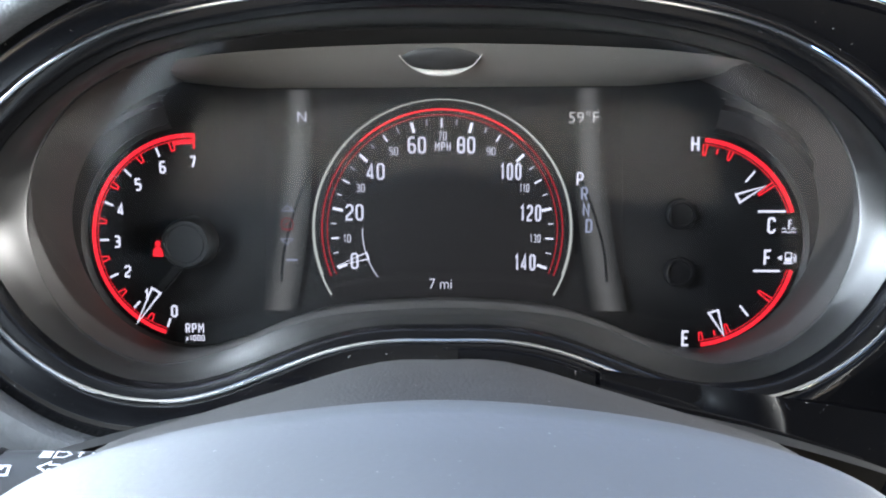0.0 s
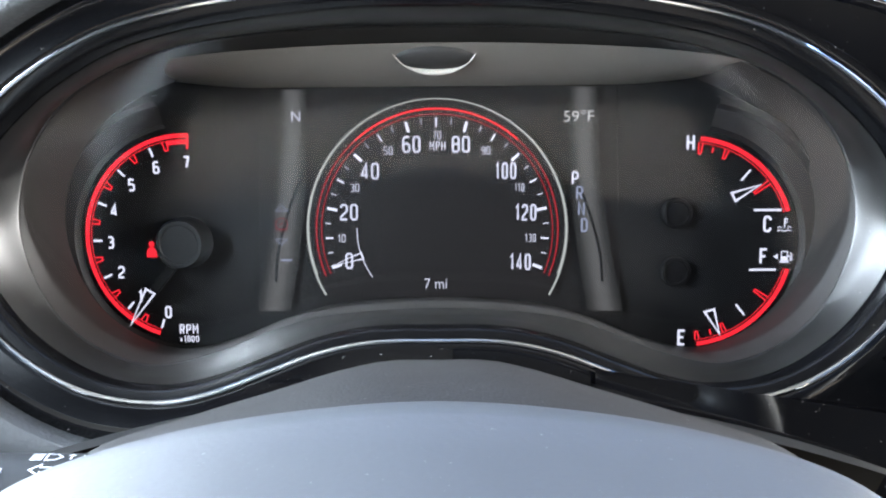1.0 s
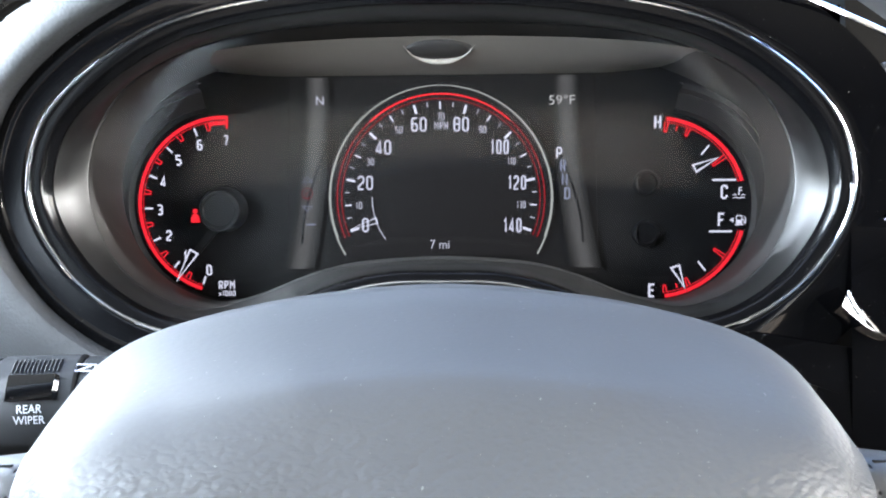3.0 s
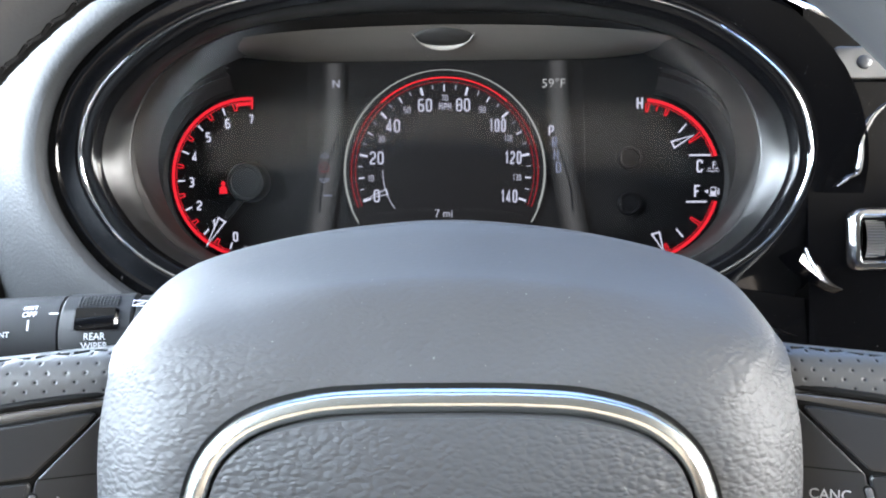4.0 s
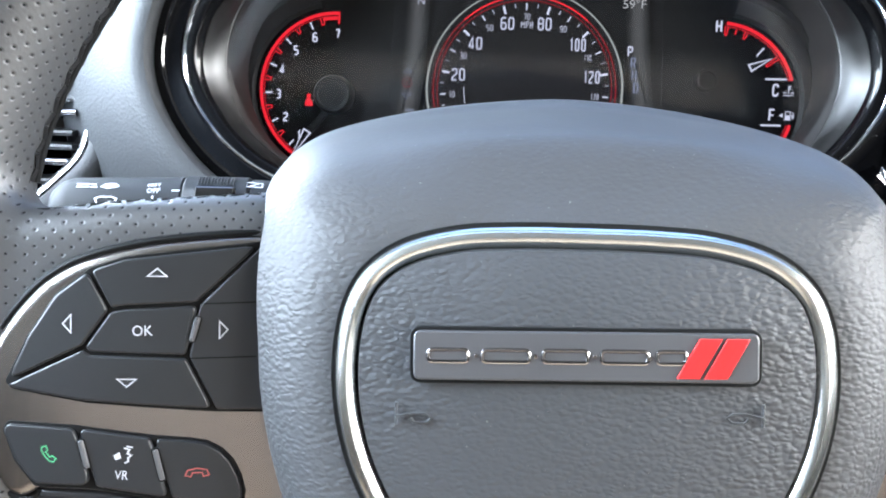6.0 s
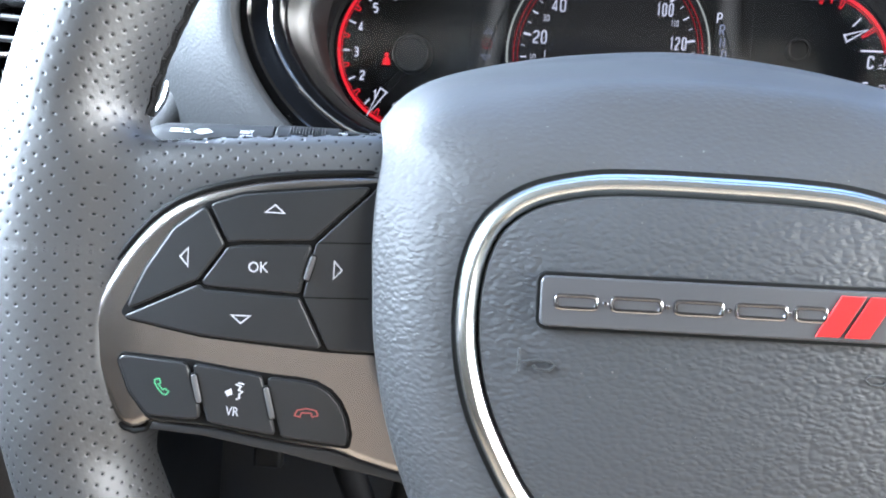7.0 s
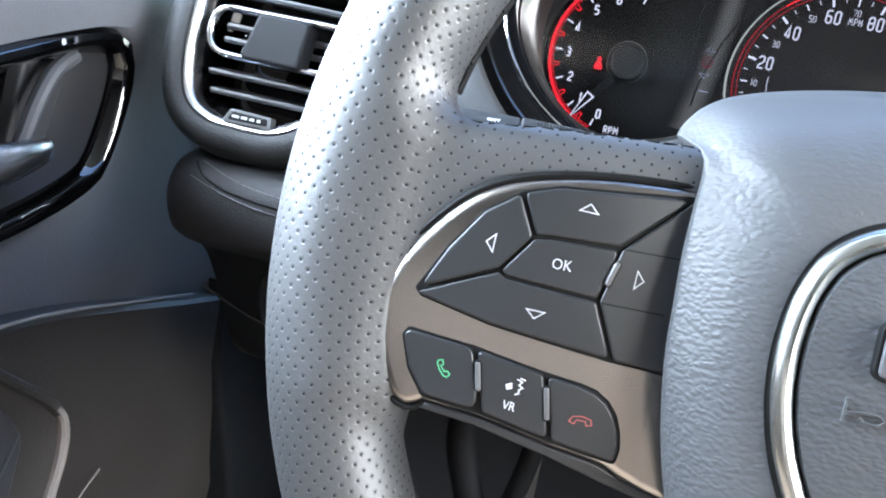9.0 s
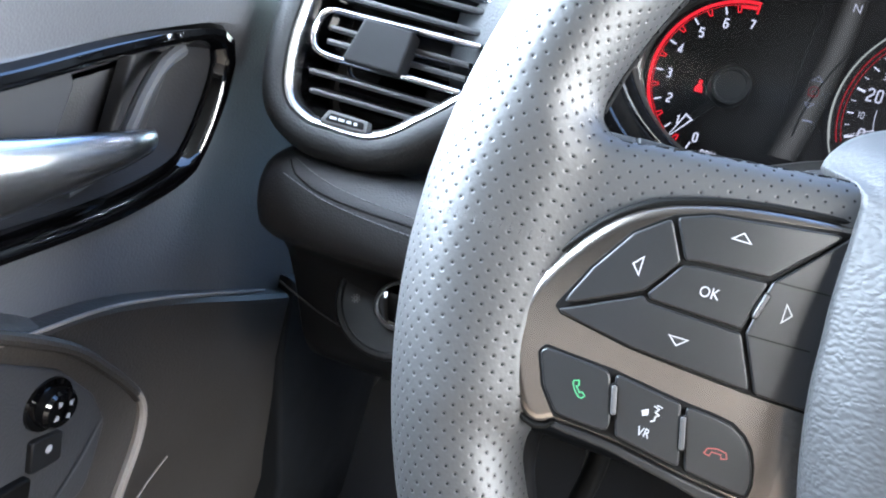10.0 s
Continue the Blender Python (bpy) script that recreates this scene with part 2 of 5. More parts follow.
G_SCREEN_WHITE = glow("screen_white", (0.88, 0.84, 1.0), 0.62)
G_RING = glow("screen_red", (0.8, 0.03, 0.05), 0.36)
VISOR = material("visor_plastic", (0.052, 0.047, 0.042), 0.38, vary=0.2, vary_scale=14, fine=0.08, spec=0.4, dust=0.25)
GLINT = material("sensor_highlight", (0.19, 0.178, 0.16), 0.3, vary=0.1)
G_DIM = glow("lit_grey", (0.74, 0.71, 0.82), 0.66)
G_TEMP = glow("lit_warm_grey", (0.74, 0.70, 0.68), 0.68)
G_GREY = glow("lit_dim_grey", (0.5, 0.52, 0.7), 0.5)
G_RED = glow("lit_red", (1.0, 0.02, 0.035), 0.95)
G_RED_FAINT = glow("lit_faint_red", (0.6, 0.03, 0.05), 0.22)
G_SILVER = glow_strip("lit_silver", (0.85, 0.84, 0.78), 0.12, 0.5)
G_PILLAR = glow_strip("lit_pillar", (0.75, 0.70, 0.68), 0.008, 0.10)
G_SCREEN = glow("screen_black", (0.5, 0.45, 0.48), 0.006)
EDGE_TRIM = material("worn_edge_trim", (0.17, 0.15, 0.135), 0.5, vary=0.12, grain=0.2, grain_scale=700)
LENS = clear_glass("clear_lens", 1.0, 0.1)


# ---- builders ----
def thing(name, base, label, category, group="", kind=""):
    ob = new(name)
    ob.empty_display_size = 0.02
    ob.matrix_world = B @ Matrix.Translation(base)
    ob["base"] = base
    return tagged(ob, label, category, group, kind)


def origin(ob):
    while ob.parent:
        ob = ob.parent
    return Vector(ob["base"])


def part(name, bm, mat, parent, label="", smooth=35.0, kind=""):
    """One mesh object under a thing or a part; the mesh is given in dash coordinates."""
    bmesh.ops.translate(bm, verts=bm.verts, vec=-origin(parent))
    bm.normal_update()
    for e in bm.edges:
        if len(e.link_faces) == 2 and e.calc_face_angle(0) > radians(smooth):
            e.smooth = False
    me = bpy.data.meshes.new(name)
    bm.to_mesh(me)
    bm.free()
    me.materials.append(mat)
    me.polygons.foreach_set("use_smooth", [True] * len(me.polygons))
    ob = new(name, me)
    ob.parent = parent
    return tagged(ob, label, kind=kind)


def vec(p):
    return Vector(p)


def curve_through(points, n, closed=True):
    """Evenly spaced points on a Catmull-Rom curve."""
    pts = [np.array(p, float) for p in points]
    m = len(pts)
    dense = []
    for i in range(m if closed else m - 1):
        p0, p1, p2, p3 = (pts[(i + k) % m] if closed else pts[min(max(i + k, 0), m - 1)] for k in (-1, 0, 1, 2))
        for t in np.linspace(0, 1, 16, endpoint=False):
            dense.append(0.5 * (2 * p1 + (p2 - p0) * t + (2 * p0 - 5 * p1 + 4 * p2 - p3) * t * t + (3 * p1 - p0 - 3 * p2 + p3) * t ** 3))
    dense.append(pts[0] if closed else pts[-1])
    dense = np.array(dense)
    s = np.r_[0, np.cumsum(np.linalg.norm(np.diff(dense, axis=0), axis=1))]
    at = np.linspace(0, s[-1], n, endpoint=not closed)
    return np.stack([np.interp(at, s, dense[:, k]) for k in range(dense.shape[1])], 1)


def inset(poly, d):
    """A closed outline moved inward by d."""
    p = np.array(poly, float)
    area = np.sum(p[:, 0] * np.roll(p[:, 1], -1) - np.roll(p[:, 0], -1) * p[:, 1])
    sgn = 1 if area > 0 else -1
    e = np.roll(p, -1, 0) - p
    e /= np.maximum(np.linalg.norm(e, axis=1, keepdims=True), 1e-9)
    nrm = np.stack([-e[:, 1], e[:, 0]], 1) * sgn
    b = nrm + np.roll(nrm, 1, 0)
    b /= np.maximum(np.sum(b * nrm, 1, keepdims=True), 0.5)
    return p + b * d


def rounded(poly, r, k=5):
    """Corners of a polygon rounded off by r."""
    p = [np.array(q, float) for q in poly]
    out = []
    for i, c in enumerate(p):
        a, b = p[i - 1] - c, p[(i + 1) % len(p)] - c
        cosine = np.clip(a @ b / (np.linalg.norm(a) * np.linalg.norm(b)), -0.999, 0.999)
        ra = min(r / math.tan(math.acos(cosine) / 2), np.linalg.norm(a) * 0.45, np.linalg.norm(b) * 0.45)
        s, e = c + a / np.linalg.norm(a) * ra, c + b / np.linalg.norm(b) * ra
        for t in np.linspace(0, 1, k):
            out.append((1 - t) ** 2 * s + 2 * t * (1 - t) * c + t * t * e)
    return np.array(out)


def loft(rings, close=True, cap_a=False, cap_b=False, close_rings=False):
    bm = bmesh.new()
    rows = [[bm.verts.new(p) for p in ring] for ring in rings]
    n = len(rows[0])
    pairs = list(zip(rows, rows[1:])) + ([(rows[-1], rows[0])] if close_rings else [])
    for a, b in pairs:
        for i in range(n if close else n - 1):
            j = (i + 1) % n
            bm.faces.new((a[i], a[j], b[j], b[i]))
    if cap_a:
        bm.faces.new(rows[0][::-1])
    if cap_b:
        bm.faces.new(rows[-1])
    bmesh.ops.recalc_face_normals(bm, faces=bm.faces)
    return bm


def slab(poly, place, front, back, bevel=0.6, steps=3):
    """A plate from an outline: place(u, v, depth) gives the point; depth grows away from the viewer. Rounded front edge."""
    rings = [[place(u, v, back) for u, v in poly]]
    for i in range(steps + 1):
        a = math.pi / 2 * i / steps
        q = inset(poly, bevel * (1 - math.cos(a)))
        rings.append([place(u, v, front + bevel * (1 - math.sin(a))) for u, v in q])
    rings.append([place(u, v, front) for u, v in inset(poly, bevel + 0.2)])
    return loft(rings, cap_a=True, cap_b=True)


def tube(path, profile, closed=False, up=(0, 1, 0)):
    """Sweep a profile of (side, up) pairs along a path."""
    path = [Vector(p) for p in path]
    m = len(path)
    rings = []
    for i, p in enumerate(path):
        a, b = (path[i - 1], path[(i + 1) % m]) if closed else (path[max(i - 1, 0)], path[min(i + 1, m - 1)])
        t = (b - a).normalized()
        side = t.cross(Vector(up)).normalized()
        top = side.cross(t).normalized()
        prof = profile(i / max(m - 1, 1)) if callable(profile) else profile
        rings.append([p + side * s + top * u for s, u in prof])
    return loft(rings, cap_a=not closed, cap_b=not closed, close_rings=closed)


def ring_profile(r, k=8, sy=1.0):
    return [(r * math.cos(2 * math.pi * i / k), r * sy * math.sin(2 * math.pi * i / k)) for i in range(k)]


def join(*bms):
    out = bmesh.new()
    for b in bms:
        me = bpy.data.meshes.new("tmp")
        b.to_mesh(me)
        b.free()
        out.from_mesh(me)
        bpy.data.meshes.remove(me)
    return out


def box(lo, hi, bevel=0.0):
    bm = bmesh.new()
    bmesh.ops.create_cube(bm, size=1.0)
    lo, hi = Vector(lo), Vector(hi)
    for v in bm.verts:
        v.co = Vector((a + (b - a) * (c + 0.5) for a, b, c in zip(lo, hi, v.co)))
    if bevel:
        bmesh.ops.bevel(bm, geom=bm.edges[:], offset=bevel, segments=3, affect="EDGES", profile=0.5)
    return bm


def lettering(body, size, place, narrow=1.0, bold=0.0, thick=0.2, align="CENTER"):
    """Flat lettering as a mesh; place(u, v, depth) lays it on its surface, with (0, 0) at the middle of the word."""
    cu = bpy.data.curves.new("lettering", "FONT")
    cu.body, cu.size, cu.align_x, cu.align_y = body, 1.0, align, "CENTER"
    cu.offset, cu.resolution_u = bold, 3
    ob = bpy.data.objects.new("lettering", cu)
    scene.collection.objects.link(ob)
    deps = bpy.context.evaluated_depsgraph_get()
    me = bpy.data.meshes.new_from_object(ob.evaluated_get(deps))
    bm = bmesh.new()
    bm.from_mesh(me)
    bpy.data.objects.remove(ob)
    bpy.data.curves.remove(cu)
    bpy.data.meshes.remove(me)
    ys = [v.co.y for v in bm.verts] or [0]
    mid, high = (max(ys) + min(ys)) / 2, max(ys) - min(ys)
    k = size / 0.729
    for v in bm.verts:
        v.co = place(v.co.x * k * narrow, (v.co.y - mid) * k, -thick)
    return bm


def shift(place, u0, v0, turn=0.0):
    c, s = math.cos(radians(turn)), math.sin(radians(turn))
    return lambda u, v, d: place(u0 + c * u - s * v, v0 + s * u + c * v, d)


def strokes(lines, width, place, lift=0.2, closed=False):
    """Flat line drawing: each polyline becomes a ribbon."""
    bm = bmesh.new()
    for pts in lines:
        p = np.array(pts, float)
        ring = closed or (len(p) > 2 and np.allclose(p[0], p[-1]))
        if ring and np.allclose(p[0], p[-1]):
            p = p[:-1]
        m = len(p)
        rows = []
        for i in range(m):
            a, b = (p[i - 1], p[(i + 1) % m]) if ring else (p[max(i - 1, 0)], p[min(i + 1, m - 1)])
            e1, e2 = p[i] - a, b - p[i]
            e1, e2 = (v / max(np.linalg.norm(v), 1e-9) for v in (e1, e2))
            t = e1 + e2
            t /= max(np.linalg.norm(t), 1e-9)
            nn = np.array([-t[1], t[0]])
            ref = e2 if np.linalg.norm(e2) > 0.5 else e1
            w = width / 2 / max(abs(nn @ np.array([-ref[1], ref[0]])), 0.4)
            rows.append([bm.verts.new(place(*(p[i] + nn * w), -lift)), bm.verts.new(place(*(p[i] - nn * w), -lift))])
        for i in range(m if ring else m - 1):
            a, b = rows[i], rows[(i + 1) % m]
            bm.faces.new((a[0], a[1], b[1], b[0]))
    bmesh.ops.recalc_face_normals(bm, faces=bm.faces)
    return bm


def fills(polys, place, lift=0.2):
    bm = bmesh.new()
    for p in polys:
        bm.faces.new([bm.verts.new(place(u, v, -lift)) for u, v in p])
    return bm


def circle(cx, cy, r, a0=0.0, a1=360.0, k=48):
    return [(cx + r * math.cos(radians(a)), cy + r * math.sin(radians(a))) for a in np.linspace(a0, a1, k)]


def band(cx, cy, r0, r1, a0, a1, place, lift=0.3, k=64, uv=False, taper=None):
    bm = bmesh.new()
    lay = bm.loops.layers.uv.new("UVMap")
    rows = []
    for i, a in enumerate(np.linspace(a0, a1, k)):
        f = taper(i / (k - 1)) if taper else 1.0
        c, s = math.cos(radians(a)), math.sin(radians(a))
        q = r1 + (r0 - r1) * f
        rows.append((bm.verts.new(place(cx + q * c, cy + q * s, -lift)), bm.verts.new(place(cx + r1 * c, cy + r1 * s, -lift))))
    for i in range(k - 1):
        f = bm.faces.new((rows[i][0], rows[i][1], rows[i + 1][1], rows[i + 1][0]))
        for lo, (u, v) in zip(f.loops, ((0, i / k), (1, i / k), (1, (i + 1) / k), (0, (i + 1) / k))):
            lo[lay].uv = (u, v)
    bmesh.ops.recalc_face_normals(bm, faces=bm.faces)
    return bm




def squared(body, high, place, wide=0.56, bold=0.17, gap=0.2, lift=0.3):
    """Narrow square-shouldered dashboard lettering drawn with straight strokes."""
    loop = [(0.25, 0), (0.75, 0), (1, 0.13), (1, 0.87), (0.75, 1), (0.25, 1), (0, 0.87), (0, 0.13), (0.25, 0)]
    bowl = [(0, 1), (0.75, 1), (1, 0.87), (1, 0.58), (0.75, 0.46), (0, 0.46)]
    forms = {
        "0": [loop], "1": [[(0.25, 0.8), (0.6, 1), (0.6, 0)]],
        "2": [[(0, 0.8), (0, 0.87), (0.25, 1), (0.75, 1), (1, 0.87), (1, 0.6), (0, 0.2), (0, 0), (1, 0)]],
        "3": [[(0, 1), (0.75, 1), (1, 0.87), (1, 0.62), (0.78, 0.52), (1, 0.4), (1, 0.13), (0.75, 0), (0, 0)], [(0.3, 0.52), (0.78, 0.52)]],
        "4": [[(0.72, 0), (0.72, 1), (0, 0.3), (0, 0.22), (1, 0.22)]],
        "5": [[(1, 1), (0, 1), (0, 0.56), (0.75, 0.56), (1, 0.45), (1, 0.13), (0.75, 0), (0, 0)]],
        "6": [[(1, 1), (0.25, 1), (0, 0.87), (0, 0.13), (0.25, 0), (0.75, 0), (1, 0.13), (1, 0.43), (0.75, 0.55), (0, 0.55)]],
        "7": [[(0, 1), (1, 1), (1, 0.8), (0.5, 0)]],
        "8": [loop, [(0, 0.52), (1, 0.52)]],
        "9": [[(0, 0), (0.75, 0), (1, 0.13), (1, 0.87), (0.75, 1), (0.25, 1), (0, 0.87), (0, 0.57), (0.25, 0.45), (1, 0.45)]],
        "M": [[(0, 0), (0, 1), (0.5, 0.45), (1, 1), (1, 0)]], "P": [[(0, 0), (0, 1)], bowl],
        "H": [[(0, 0), (0, 1)], [(1, 0), (1, 1)], [(0, 0.5), (1, 0.5)]],
        "R": [[(0, 0), (0, 1)], bowl, [(0.5, 0.46), (1, 0)]], "N": [[(0, 0), (0, 1), (1, 0), (1, 1)]],
        "D": [[(0, 0), (0, 1), (0.7, 1), (1, 0.85), (1, 0.15), (0.7, 0), (0, 0)]],
        "C": [[(1, 0.75), (1, 0.87), (0.75, 1), (0.25, 1), (0, 0.87), (0, 0.13), (0.25, 0), (0.75, 0), (1, 0.13), (1, 0.25)]],
        "E": [[(1, 1), (0, 1), (0, 0), (1, 0)], [(0, 0.52), (0.8, 0.52)]], "F": [[(1, 1), (0, 1), (0, 0)], [(0, 0.5), (0.8, 0.5)]],
        "x": [[(0, 0), (1, 0.65)], [(0, 0.65), (1, 0)]],
    }
    t = high * bold
    w = high * wide - t
    steps = [w * (0.55 if ch == "1" else 1.25 if ch == "M" else 1) + t + high * gap for ch in body]
    u = -(sum(steps) - high * gap) / 2
    bms = []
    for ch, st in zip(body, steps):
        k = w * (1.25 if ch == "M" else 1)
        off = u + t / 2 - (0.25 * w if ch == "1" else 0)
        for i, ln in enumerate(forms[ch]):
            bms.append(strokes([[(off + x * k, -high / 2 + t / 2 + y * (high - t)) for x, y in ln]], t, place, lift + 0.02 * i))
        u += st
    return join(*bms)


# ---- instrument cluster ----
MM = 0.001
KMAT = pose(0, 0.3244, 0, 6.17, 0, -1.82)


def on_face(u, v, d):
    """Gauge face: millimetres right, up and away from the viewer."""
    return KMAT @ Vector((u * MM, d * MM, v * MM))


HALF_INNER = [(0, -21.6), (24, -22.6), (45, -25.1), (61.5, -30), (82, -38), (105, -42.2), (128, -33.5), (144.5, -16.4), (153, 8), (150, 32), (137, 53), (115, 67), (85, 76), (45, 80.4), (0, 81.2)]
HALF_CHROME = [(0, -28.8), (20.5, -29.2), (38, -32.5), (56, -39), (73.5, -45.2), (90, -48), (109, -46), (126.5, -38.7), (143, -26), (156, -8), (160.5, 10), (155, 32), (139, 50), (118, 64), (98, 72), (70, 78), (35, 82), (0, 83)]


def mirrored(half):
    return half + [(-x, z) for x, z in half[-2:0:-1]]


N_RING = 160
INNER = curve_through(mirrored(HALF_INNER), N_RING) * 1.028
OUTER = curve_through(mirrored(HALF_CHROME), N_RING) * np.array([1.06, 1.09])


def in_space(poly, y, lean=0.0):
    """An outline at depth y; lean brings its upper part towards the viewer along the sight lines from the seat."""
    out = []
    for x, z in poly:
        k = 1 / (1 + lean * z / y)
        out.append(Vector((x * k * MM, y * k * MM, z * k * MM)))
    return out


cluster = thing("instrument_cluster", (0, 0.33, 0.10), "lit instrument cluster with red-ringed gauges behind a clear lens", "instrument cluster")
part("gauge_face", slab([(-190, -62), (190, -62), (190, 98), (-190, 98)], on_face, 2.0, 8.0, 0.5), FACE, cluster)
part("recess_wall", loft([in_space(INNER, 290.5, 0.03), in_space(inset(INNER, 1.2), 298, 0.05), in_space(inset(INNER, 2.0), 322, 0.11)]), RECESS, cluster, "dark moulded wall round the gauge face")
screen = part("display_screen", slab(rounded([(-77, -29), (77, -29), (74, 67.2), (-74, 67.2)], 2), on_face, 1.6, 1.98, 0.2), G_SCREEN, cluster, "lit colour display with speedometer picture")
SC, SV = (-0.5, 7.6), lambda v: 199.3 - 1.564 * v


def pillar(sign):
    bm = bmesh.new()
    lay = bm.loops.layers.uv.new("UVMap")
    rows = []
    for f in np.linspace(0, 1, 13):
        v = 66.5 - 93 * f
        mid = sign * (60.0 + 10.5 * f ** 2)
        w = 6.0 + 1.5 * f
        rows.append([bm.verts.new(on_face(mid - w, v, -0.15)), bm.verts.new(on_face(mid + w, v, -0.15))])
    for i in range(12):
        fc = bm.faces.new((rows[i][0], rows[i][1], rows[i + 1][1], rows[i + 1][0]))
        for lo, (u, v) in zip(fc.loops, ((0, 0), (1, 0), (1, 1), (0, 1))):
            lo[lay].uv = (u, v)
    return bm


for sg in (-1, 1):
    part("display_pillar", pillar(sg), G_PILLAR, screen, "faint grey lit column on the display")
    part("display_line", strokes([curve_through([(sg * 24, 65), (sg * 42, 52), (sg * 58, 28), (sg * 67, 2), (sg * 69, -14)], 24, False)], 1.1, on_face, 0.3), FACE, screen, "dark curved line on the display")
part("speedometer_dial", fills([circle(*SC, 54.5, -31, 211, 80)], on_face, 0.35), glow("dial_black", (0.5, 0.4, 0.42), 0.006), screen, "black speedometer dial")
part("silver_ring", band(*SC, 53.2, 55.0, -30, 210, on_face, 0.6, 110, taper=lambda f: 0.3 + 0.7 * abs(2 * f - 1) ** 0.8 * (1 if 0.04 < f < 0.96 else 0.5)), G_SILVER, screen, "bright silver ring round the speedometer")
part("red_ring", band(*SC, 50.3, 51.0, -22, 202, on_face, 0.6, 100), G_RING, screen, "red outer ring")
part("red_ring", band(*SC, 48.2, 48.7, -22, 202, on_face, 0.6, 100), G_RING, screen, "red inner ring")
part("red_ring", band(*SC, 50.2, 51.0, 48, 132, on_face, 0.65, 60), G_RED, screen, "bright red top of the ring")
for v in range(0, 141, 5):
    a = radians(SV(v))
    r0, w, g = (42.6, 1.25, G_WHITE) if v % 20 == 0 else ((43.6, 0.8, G_WHITE) if v % 10 == 0 else (44.6, 0.55, G_DIM))
    if v == 70:
        r0 = 43.2
    part("speed_tick", strokes([[(SC[0] + r * math.cos(a), SC[1] + r * math.sin(a)) for r in (r0, 46.9)]], w, on_face, 0.6), g, screen)
for body, u, v, big in (("0", -37.5, -5.0, 1), ("20", -37.2, 15.6, 1), ("40", -28.1, 32.7, 1), ("60", -10.7, 43.6, 1), ("80", 9.8, 43.5, 1), ("100", 28.4, 32.5, 1), ("120", 36.8, 15.2, 1), ("140", 34.6, -5.6, 1), ("10", -40.5, 4.6, 0), ("30", -34.6, 25.8, 0), ("50", -20.4, 41.1, 0), ("70", -0.1, 47.3, 0), ("90", 20.1, 40.9, 0), ("110", 34.1, 25.6, 0), ("130", 38.8, 4.5, 0)):
    part("numeral", squared(body, 7.0 if big else 3.5, shift(on_face, u, v), 0.49 if len(body) < 3 else 0.385, 0.135 if big else 0.12, 0.11, 0.7), G_SCREEN_WHITE if big else G_DIM, screen)
part("lettering", squared("MPH", 3.9, shift(on_face, 0.1, 42.9), 0.43, 0.1, 0.16, 0.7), G_WHITE, screen)
part("lettering", lettering("7 mi", 4.6, shift(on_face, -1, -14.7), 0.9, 0.0, 0.7), G_DIM, screen)
part("lettering", lettering("N", 4.6, shift(on_face, -58.6, 55.5), 0.95, 0.0, 0.7), G_DIM, screen)
part("lettering", lettering("59\u00b0F", 4.8, shift(on_face, 58.2, 54.7), 1.06, -0.004, 0.7), G_TEMP, screen)
for body, u, v in (("P", 57.1, 29.3), ("R", 59.0, 23.2), ("N", 59.8, 16.6), ("D", 61.1, 9.8)):
    part("lettering", squared(body, 5.8, shift(on_face, u, v), 0.5, 0.14, 0.1, 0.7), G_WHITE if body == "P" else G_GREY, screen)
nd = radians(SV(0) - 1.0)
nv = np.array([math.cos(nd), math.sin(nd)])
nn = np.array([-nv[1], nv[0]])
tip, tail = np.array(SC) + nv * 47.0, np.array(SC) + nv * 33.0
part("speed_needle", strokes([[tip, tail + nn * 1.4, tail - nn * 1.4, tip]], 0.55, on_face, 0.9), G_WHITE, screen, "white outlined speedometer needle at zero")
part("needle_arc", band(*SC, 33.2, 33.7, 178, 216, on_face, 0.8, 20), G_DIM, screen)
for u, v, s in ((-65.7, 17.3, 1), (-66.1, 3.4, -1)):
    part("lane_arrow", strokes([[(u - 2.6, v - 1.0 * s), (u + 2.6, v - 1.0 * s), (u, v + 1.3 * s), (u - 2.6, v - 1.0 * s)]], 0.35, on_face, 0.6), G_GREY, screen)
part("steering_symbol", join(strokes([circle(-65.9, 10.6, 2.6, k=24)], 0.4, on_face, 0.6), strokes([[(-68.4, 8.6), (-63.4, 8.6)], [(-66.9, 10.2), (-65.2, 11.4)]], 0.5, on_face, 0.6)), G_RED_FAINT, screen)
part("display_dash", strokes([[(-66.8, -4.6), (-61.8, -4.6)]], 0.7, on_face, 0.6), G_GREY, screen)

TC, TV = (-106.1, 4.9), lambda v: 251.5 - 23.36 * v
FC = (103.7, 2.2)
for c, a0, a1 in ((TC, 100, 292), (FC, -112, 80)):
    rings = []
    for r, d in ((47.0, 1.9), (48.5, -1.0), (56.0, -2.2), (57.5, -6.0), (60.0, -6.5), (61.0, 1.9)):
        rings.append([on_face(c[0] + r * math.cos(radians(a)), c[1] + r * math.sin(radians(a)), d) for a in np.linspace(a0, a1, 70)])
    part("dial_step", loft(rings, close=False), FACE_STEP, cluster, "dark stepped ring round a gauge")


def red_scale(c, a0, a1, name):
    return part(name, join(band(*c, 42.3, 44.1, a0, a1, on_face, 0.2, 60), band(*c, 41.3, 41.6, a0, a1, on_face, 0.2, 60)), G_RED, cluster, "glowing red scale band")


